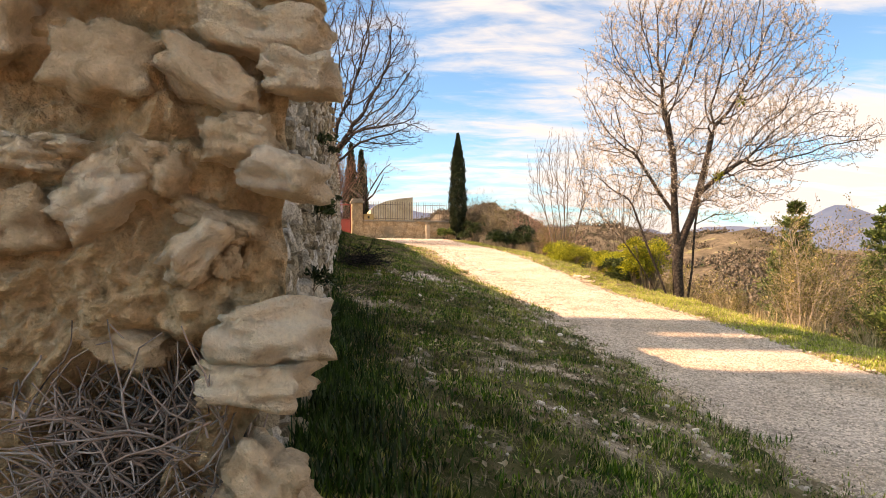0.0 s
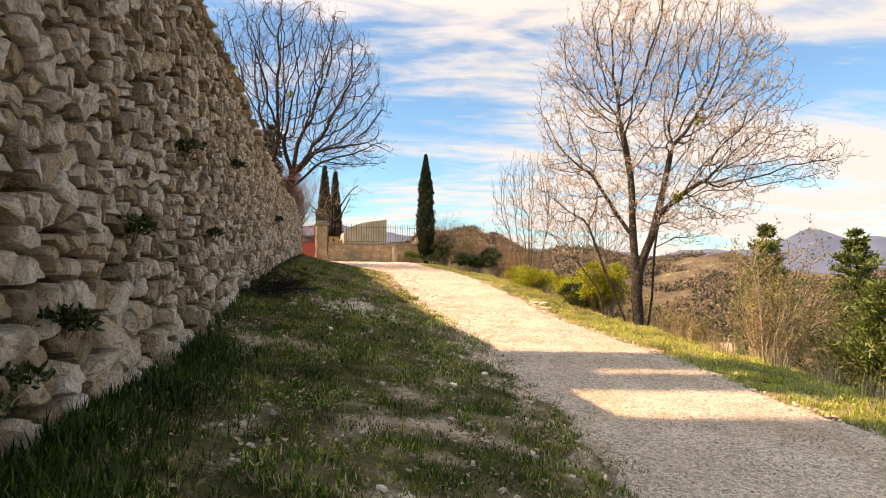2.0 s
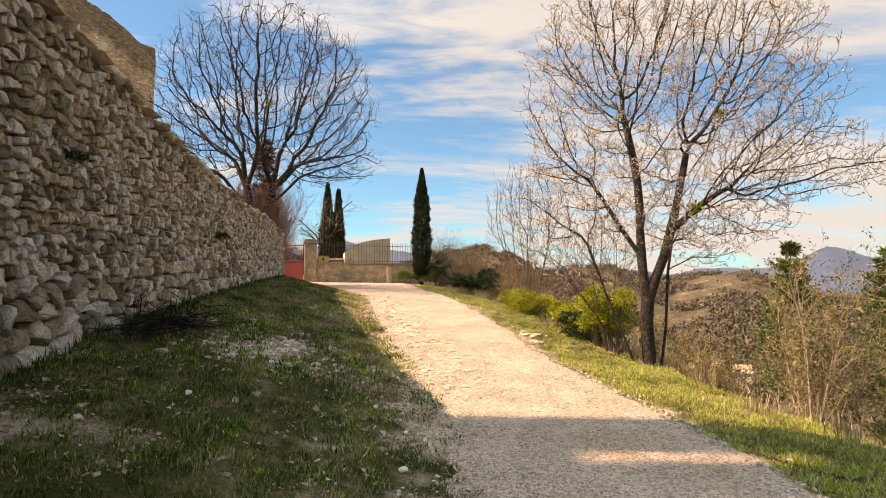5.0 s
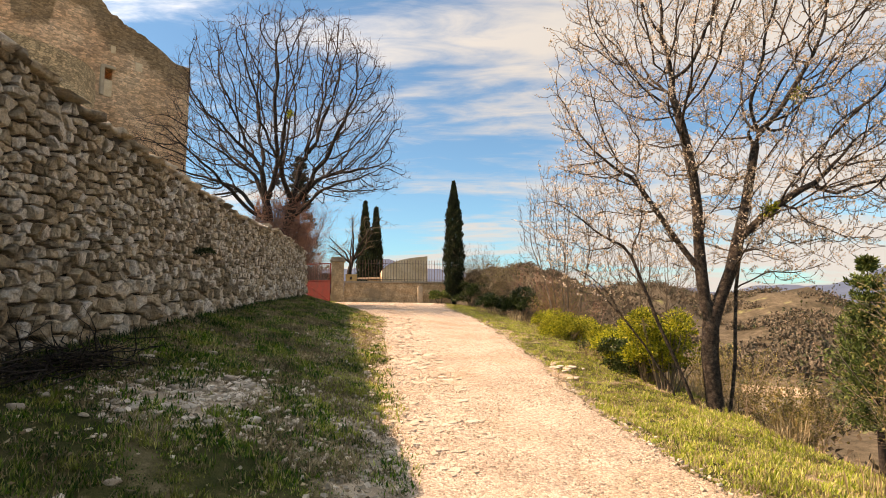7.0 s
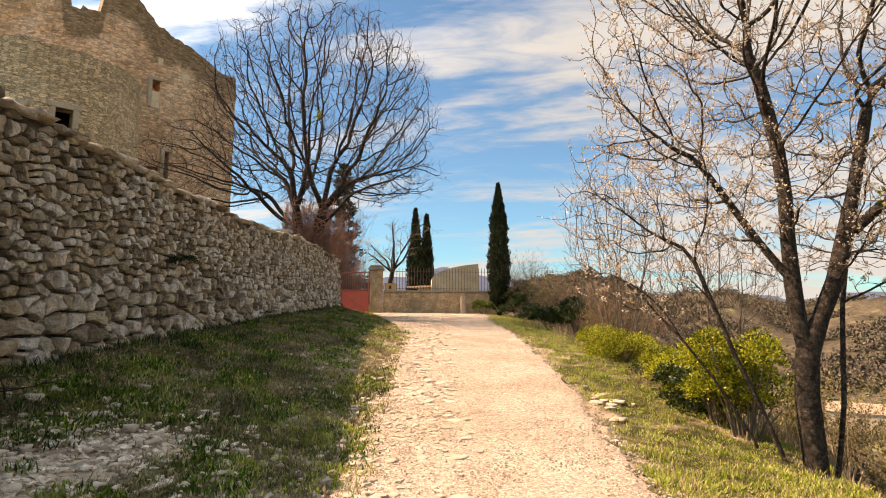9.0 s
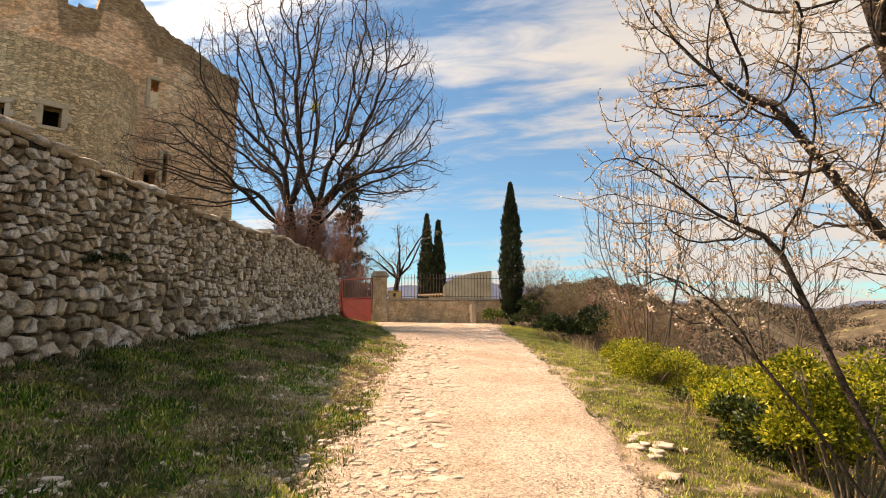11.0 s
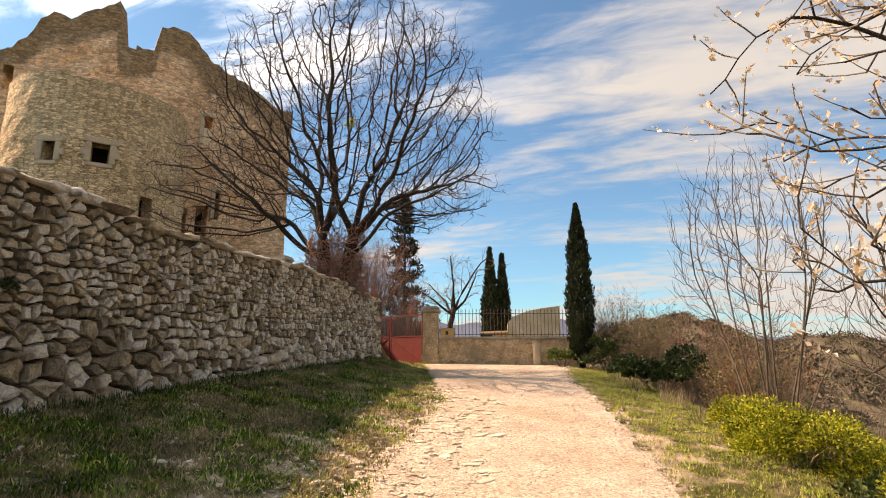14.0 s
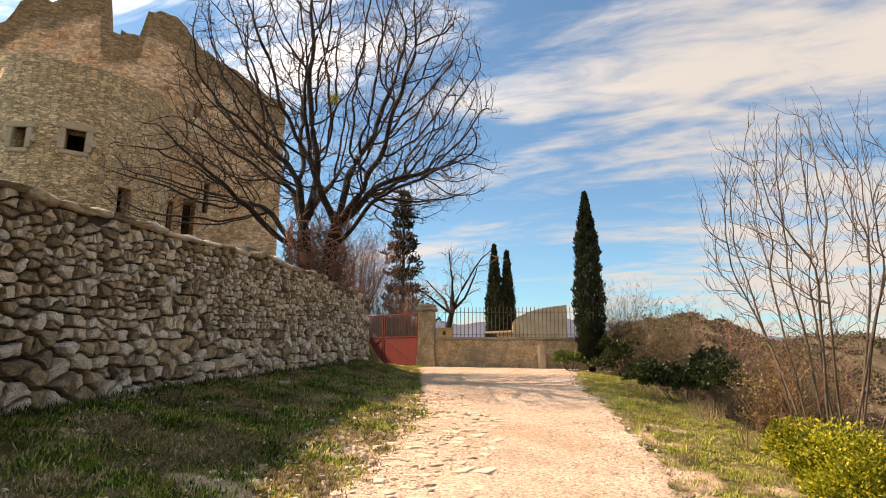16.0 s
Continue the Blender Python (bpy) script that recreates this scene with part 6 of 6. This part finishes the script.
# below the road to the east
conifer("pine_tree", (23.6, 37.5, -7.5), 12.2, 3.0, 101, "green pine rising above the scrub", M_PINE, 18, 9, 0.02, 110, 0.30, 0.2)
conifer("pine_tree", (27.5, 34.7, -7.5), 11.6, 3.0, 102, "green pine rising above the scrub", M_PINE, 18, 9, 0.02, 110, 0.30, 0.2)
conifer("pine_tree", (17.5, 18.5, land(17.5, 18.5) - 0.2), 7.2, 2.2, 105, "green pine on the slope", M_PINE, 16, 9, 0.02, 100, 0.18, 0.15)
conifer("pine_tree", (9.0, 10.5, land(9.0, 10.5) - 0.2), 3.0, 1.4, 103, "green pine below the verge", M_PINE, 15, 9, 0.04, 130, 0.11, 0.1)
conifer("pine_tree", (10.6, 11.9, land(10.6, 11.9) - 0.2), 3.9, 1.6, 104, "green pine below the verge", M_PINE, 15, 9, 0.04, 130, 0.11, 0.1)
for i, (x, y, h) in enumerate(((7.2, 11.3, 2.9), (8.3, 12.9, 3.4), (7.9, 11.9, 2.6), (8.6, 9.4, 2.0), (9.9, 13.2, 3.4), (7.6, 15.2, 1.3), (8.6, 16.6, 2.0), (10.2, 15.0, 2.6), (7.4, 18.2, 1.6), (8.8, 19.6, 2.2))):
    stem_bush("scrub_bush", at(x, y), 11, h * 0.92, 0.5, 110 + i, "olive-brown half-leafed scrub below the verge", M_PALE, "shrub", 0.016, 9, M_OLIVE, 0.045, 7, 2, "scrub below the verge")


def build_brush_pile():
    """Cut branches heaped on the bank beside the wall."""
    rng = random.Random(61)
    c = Vector((-1.55, 9.8, land(-1.55, 9.8)))
    segs = []
    for _ in range(260):
        a = c + Vector((rng.gauss(0, 0.22), rng.gauss(0, 0.42), abs(rng.gauss(0.04, 0.09))))
        d = Vector((rng.gauss(0.35, 0.35), rng.gauss(-0.8, 0.5), rng.gauss(0, 0.15))).normalized()
        pts = [a]
        for _ in range(4):
            d = (d + Vector((rng.gauss(0, 0.15), rng.gauss(0, 0.15), rng.gauss(0.01, 0.1)))).normalized()
            q = pts[-1] + d * rng.uniform(0.08, 0.2)
            q.z = max(q.z, land(q.x, q.y) + 0.01)
            pts.append(q)
        segs.append((pts, rng.uniform(0.004, 0.010), 0.002))
    v, f = tubes(segs, 4)
    tagged(mesh_np("brush_pile", v, f, M_BARK_DARK, None, True), "dark heap of cut branches on the grass bank", "brush pile", "", "stuff")


build_brush_pile()


def build_far_scrub():
    """Woods and scrub over the valley and the hills."""
    rng = random.Random(66)
    r = np.random.RandomState(66)
    for name, mat, n, near, far, label in (("slope_scrub", M_FARSCRUB, 3000, 24, 85, "grey-brown scrub covering the slope below the track"), ("far_scrub", M_FARSCRUB, 2600, 70, 190, "grey-brown leafless thickets on the valley side"), ("far_scrub", M_FARSCRUB, 13000, 200, 540, "grey-brown leafless woods covering the far hills"),
                                            ("far_woods", M_FARWOOD, 1500, 90, 500, "dark evergreen trees dotted over the valley")):
        pts, dirs = [], []
        for _ in range(n):
            az = rng.uniform(20, 62) if far < 100 else rng.uniform(-20, 62)
            d = near + (far - near) * rng.random() ** 1.3
            x, y = d * math.sin(radians(az)), d * math.cos(radians(az))
            if fbm(x / 40, y / 40, 20.0) < -0.12:
                continue
            z = sheet(x, y) - 0.2
            s = rng.uniform(0.5, 1.2) * (1 + d / 300)
            if far < 100 and x < road_right(min(y, 40)) + 6:
                continue
            for _ in range(18):
                o = r.normal(0, 1, 3) * np.array([0.6, 0.6, 0.45]) * s
                pts.append((x + o[0], y + o[1], z + s * 0.3 + abs(o[2])))
                dirs.append(r.normal(0, 0.7, 3) + np.array([0, 0, 0.5]))
        k = 0.5 + far / 420 if far > 100 else 0.32
        v, f = leaf_cards(pts, dirs, 0.8 * k, 0.26 * k, 8)
        tagged(mesh_np(name, v, f, mat), label, "woods", "", "stuff")


build_far_scrub()

# plants rooted in the joints of the wall
for i, (y, z, k) in enumerate(((5.7, 2.52, 0.16), (4.4, 1.75, 0.12), (6.9, 1.9, 0.12), (3.5, 1.25, 0.13), (15.0, 2.8, 0.13), (14.5, 2.75, 0.1), (8.2, 2.9, 0.1), (2.9, 1.0, 0.17), (2.5, 0.95, 0.2))):
    leaf_mound("wall_plant", (wall_x(y) + 0.04, y, z), (k, k, k * 1.3), 260, 0.05, 300 + i, "small dark green plant rooted in the wall", M_IVY, "plant", 7, 0.2)

# thick brownish scrub between the cypress and the ash
for i, (x, y, rx, ry, rz) in enumerate(((1.9, 33.6, 0.8, 0.8, 2.3), (2.9, 32.0, 1.0, 1.0, 2.0), (4.0, 30.2, 1.1, 1.0, 1.9), (5.4, 28.4, 1.1, 1.1, 1.8), (4.9, 26.2, 0.9, 0.9, 1.3), (6.4, 26.0, 1.1, 1.0, 1.6))):
    leaf_mound("scrub_bush", at(x, y, -0.1), (rx, ry, rz * 1.25), 6000, 0.06, 400 + i, "brown-green twiggy scrub along the verge", M_BROWNLEAF, "shrub", 18, 0.16)

# ---- grass, gravel and loose stones ----
def blades(name, pts, length, width, mat, seed, label, spread=0.5):
    r = np.random.RandomState(seed)
    p = np.array(pts)
    d = r.normal(0, spread, (len(p), 3)); d[:, 2] = 1
    v, f = leaf_cards(p[:, :3], d, length * (p[:, 3] if p.shape[1] > 3 else 1.0), width, seed)
    return tagged(mesh_np(name, v, f, mat), label, "grass", "", "stuff")


def scatter_grass():
    rng = random.Random(77)
    short, lush, dry, sunny = [], [], [], []
    for _ in range(80000):
        y = rng.uniform(0.8, 33) if rng.random() < 0.6 else rng.uniform(0.8, 13)
        left, right = wall_x(y), road_left(y)
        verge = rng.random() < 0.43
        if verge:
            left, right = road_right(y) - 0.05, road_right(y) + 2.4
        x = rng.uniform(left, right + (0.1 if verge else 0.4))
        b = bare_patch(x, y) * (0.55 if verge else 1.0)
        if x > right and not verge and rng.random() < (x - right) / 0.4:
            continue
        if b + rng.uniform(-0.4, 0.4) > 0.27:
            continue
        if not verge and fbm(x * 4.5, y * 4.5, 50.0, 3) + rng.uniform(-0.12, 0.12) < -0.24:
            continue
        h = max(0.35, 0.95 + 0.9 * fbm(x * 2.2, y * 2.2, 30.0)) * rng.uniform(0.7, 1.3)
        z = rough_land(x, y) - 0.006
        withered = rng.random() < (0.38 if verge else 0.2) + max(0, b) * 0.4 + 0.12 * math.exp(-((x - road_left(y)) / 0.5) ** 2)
        # the sunlit colour goes on the verge and the bank strip beside the road
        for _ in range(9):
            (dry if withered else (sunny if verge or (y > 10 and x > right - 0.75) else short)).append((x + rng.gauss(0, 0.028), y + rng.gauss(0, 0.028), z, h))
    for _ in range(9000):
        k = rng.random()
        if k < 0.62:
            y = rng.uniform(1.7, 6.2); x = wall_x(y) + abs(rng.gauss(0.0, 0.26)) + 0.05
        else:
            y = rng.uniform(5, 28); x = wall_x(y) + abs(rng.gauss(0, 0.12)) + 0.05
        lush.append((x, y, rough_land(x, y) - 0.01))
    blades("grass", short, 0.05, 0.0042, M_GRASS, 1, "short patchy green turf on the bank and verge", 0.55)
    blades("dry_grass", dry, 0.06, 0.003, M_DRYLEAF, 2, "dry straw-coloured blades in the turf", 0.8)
    blades("grass", sunny, 0.055, 0.0055, M_GRASS_VERGE, 6, "yellow-green grass with sunlight in its colour, on verge and bank edge", 0.6)
    # coarser tussocks and leaf litter over the upper bank
    green, straw, litter = [], [], []
    for _ in range(15000):
        y = rng.uniform(9, 31)
        xl, xw = road_left(y), wall_x(y)
        x = rng.uniform(xw + 0.05, xl + 0.25)
        q = fbm(x * 1.5, y * 1.1, 40.0, 3) + rng.uniform(-0.25, 0.25)
        edge = math.exp(-((xl - x) / 0.55) ** 2)
        if bare_patch(x, y) > 0.45 or abs(q) < 0.08:
            continue
        for _ in range(10):
            (straw if q < -0.04 or rng.random() < 0.3 * edge else green).append((x + rng.gauss(0, 0.04), y + rng.gauss(0, 0.04), rough_land(x, y) - 0.006, rng.uniform(0.6, 1.3)))
    for _ in range(22000):
        y = rng.uniform(2.2, 30)
        xl, xw = road_left(y), wall_x(y)
        x = xw + 0.1 + abs(rng.gauss(0, 0.45)) if rng.random() < 0.35 else rng.uniform(xw, xl + 0.15)
        if fbm(x * 1.3, y * 1.3, 60.0, 3) + rng.uniform(-0.3, 0.3) > 0.06:
            litter.append((x, y, rough_land(x, y) + rng.uniform(0.012, 0.045), rng.uniform(0.6, 1.4)))
    blades("grass", green, 0.075, 0.008, M_GRASS, 7, "coarse mottled grass tussocks on the upper bank", 0.7)
    blades("dry_grass", straw, 0.07, 0.006, M_DRYLEAF, 8, "bleached straw tussocks on the upper bank", 0.9)
    tagged(blades("fallen_leaves", litter, 0.036, 0.016, M_LITTER, 9, "brown fallen leaves scattered over the grass bank", 2.5), "brown fallen leaves scattered over the grass bank", "leaves", "", "stuff")
    blades("tall_grass", lush, 0.13, 0.0045, M_GRASS_LUSH, 3, "lush green grass along the foot of the wall, shade darkened into its colour", 0.45)
    tuft = []
    for _ in range(70):
        y = rng.uniform(5, 30); x = road_right(y) + rng.uniform(1.2, 3.2)
        for _ in range(45):
            tuft.append((x + rng.gauss(0, 0.08), y + rng.gauss(0, 0.08), land(x, y) - 0.03))
    blades("dry_grass", tuft, 0.38, 0.005, M_DRYLEAF, 4, "tall dry straw tufts along the verge", 0.35)


scatter_grass()


def scatter_pebbles():
    rng = random.Random(9)
    items = []
    kind = [stone_mesh(s + 200, 1, 0.3, 0.5) for s in range(8)]
    for _ in range(36000):
        k = rng.random()
        y = rng.uniform(2.5, 14) if rng.random() < 0.55 else rng.uniform(10, 32)
        if k < 0.75:
            x = rng.uniform(road_left(y) - 0.3, road_right(y) + 0.2)
            s = rng.uniform(0.005, 0.014)
        elif k < 0.79:
            y = rng.uniform(7.5, 24)
            x = road_left(y) - abs(rng.gauss(0, 0.4)); s = rng.uniform(0.012, 0.05)
        elif k < 0.82:
            x = road_right(y) + rng.gauss(0, 0.12); s = rng.uniform(0.012, 0.035)
        else:
            x = rng.uniform(wall_x(y) + 0.1, road_left(y)); s = rng.uniform(0.006, 0.035)
            if bare_patch(x, y) < 0.2:
                continue
        z = rough_land(x, y) + (0.024 if road_left(y) < x < road_right(y) else 0.0)
        items.append((rng.randrange(8), pose(x, y, z + s * 0.1, rng.uniform(0, 30), rng.uniform(0, 30), rng.uniform(0, 360)) @ Matrix.Diagonal((s * 1.3, s, s * 0.7, 1))))
    ob = stuff_of("gravel", items, kind, M_PEBBLE, None, False)
    tagged(ob, "loose pale limestone gravel on the track", "gravel")


scatter_pebbles()


def build_slabs():
    """Flat pale stones showing through the left half of the track, and loose ones on the bank."""
    rng = random.Random(4)
    meshes = piece_meshes([stone_mesh(s + 300, 3, 0.30, 0.35) for s in range(8)], M_SLAB, "stone")
    inv = road.matrix_world.inverted()
    spots = []
    y = 11.5
    while y < 22:
        x = lerp(y, (11.5, 13.4, 16, 18.2, 19.6, 22), (1.95, 1.69, 1.25, 0.98, 0.8, 0.2)) + rng.gauss(0, 0.13)
        spots.append((x, y, rng.uniform(0.06, 0.2), rng.uniform(0.025, 0.04)))
        y += rng.uniform(0.06, 0.3)
    for _ in range(190):
        y = rng.uniform(11, 23)
        spots.append((road_left(y) + rng.uniform(-0.1, 1.2), y, rng.uniform(0.06, 0.19), rng.uniform(0.03, 0.05)))
    for _ in range(14):
        spots.append((3.72 + rng.gauss(0, 0.18), 14.8 + rng.gauss(0, 0.4), rng.uniform(0.05, 0.2), 0.04))
    for x, y, s, h in spots:
        ob = new("stone", meshes[rng.randrange(8)])
        ob.parent = road
        ob.matrix_basis = inv @ pose(x, y, land(x, y) + 0.022 - h * 0.30, rng.uniform(-4, 4), rng.uniform(-4, 4), rng.uniform(0, 360)) @ Matrix.Diagonal((s, s * rng.uniform(0.5, 0.85), h, 1))
    crumbs, small = [], [stone_mesh(k + 330, 2, 0.30, 0.4) for k in range(8)]
    for _ in range(1000):
        y = rng.uniform(9.5, 24)
        x, q = road_left(y) + rng.triangular(-0.35, 1.35, 0.4), rng.uniform(0.025, 0.09)
        crumbs.append((rng.randrange(8), inv @ pose(x, y, land(x, y) + 0.018, rng.uniform(-8, 8), rng.uniform(-8, 8), rng.uniform(0, 360)) @ Matrix.Diagonal((q, q * 0.7, q * 0.4, 1))))
    stuff_of("broken_stones", crumbs, small, M_SLAB, road, False)
    flakes = []
    for k in range(3000):
        y = rng.uniform(3, 26)
        x = rng.uniform(wall_x(y) + 0.2, road_left(y) + 0.1)
        if k < 1100:
            x, y = -0.4 + rng.gauss(0, 0.45), 10.3 + rng.gauss(0, 0.75)
        elif bare_patch(x, y) + rng.uniform(-0.15, 0.15) < 0.3:
            continue
        q = 0.014 + 0.06 * rng.random() ** 2
        flakes.append((rng.randrange(8), pose(x, y, rough_land(x, y) + 0.006, rng.uniform(-20, 20), rng.uniform(-20, 20), rng.uniform(0, 360)) @ Matrix.Diagonal((q, q * 0.7, q * 0.4, 1))))
    tagged(stuff_of("stone_flakes", flakes, small, M_FLAKE, None, False), "pale limestone chips strewn over worn turf", "stones", "", "stuff")
    for _ in range(190):
        x, y = -0.4 + rng.gauss(0, 0.5), 10.3 + rng.gauss(0, 0.8)
        s = 0.025 + 0.10 * rng.random() ** 2.2
        ob = tagged(new("loose_stone", meshes[rng.randrange(8)]), "pale loose limestone lying on worn turf", "stone", "loose stones on the bank")
        ob.matrix_basis = pose(x, y, rough_land(x, y) + 0.005, rng.uniform(-12, 12), rng.uniform(-12, 12), rng.uniform(0, 360)) @ Matrix.Diagonal((s, s * 0.7, s * 0.45, 1))


build_slabs()
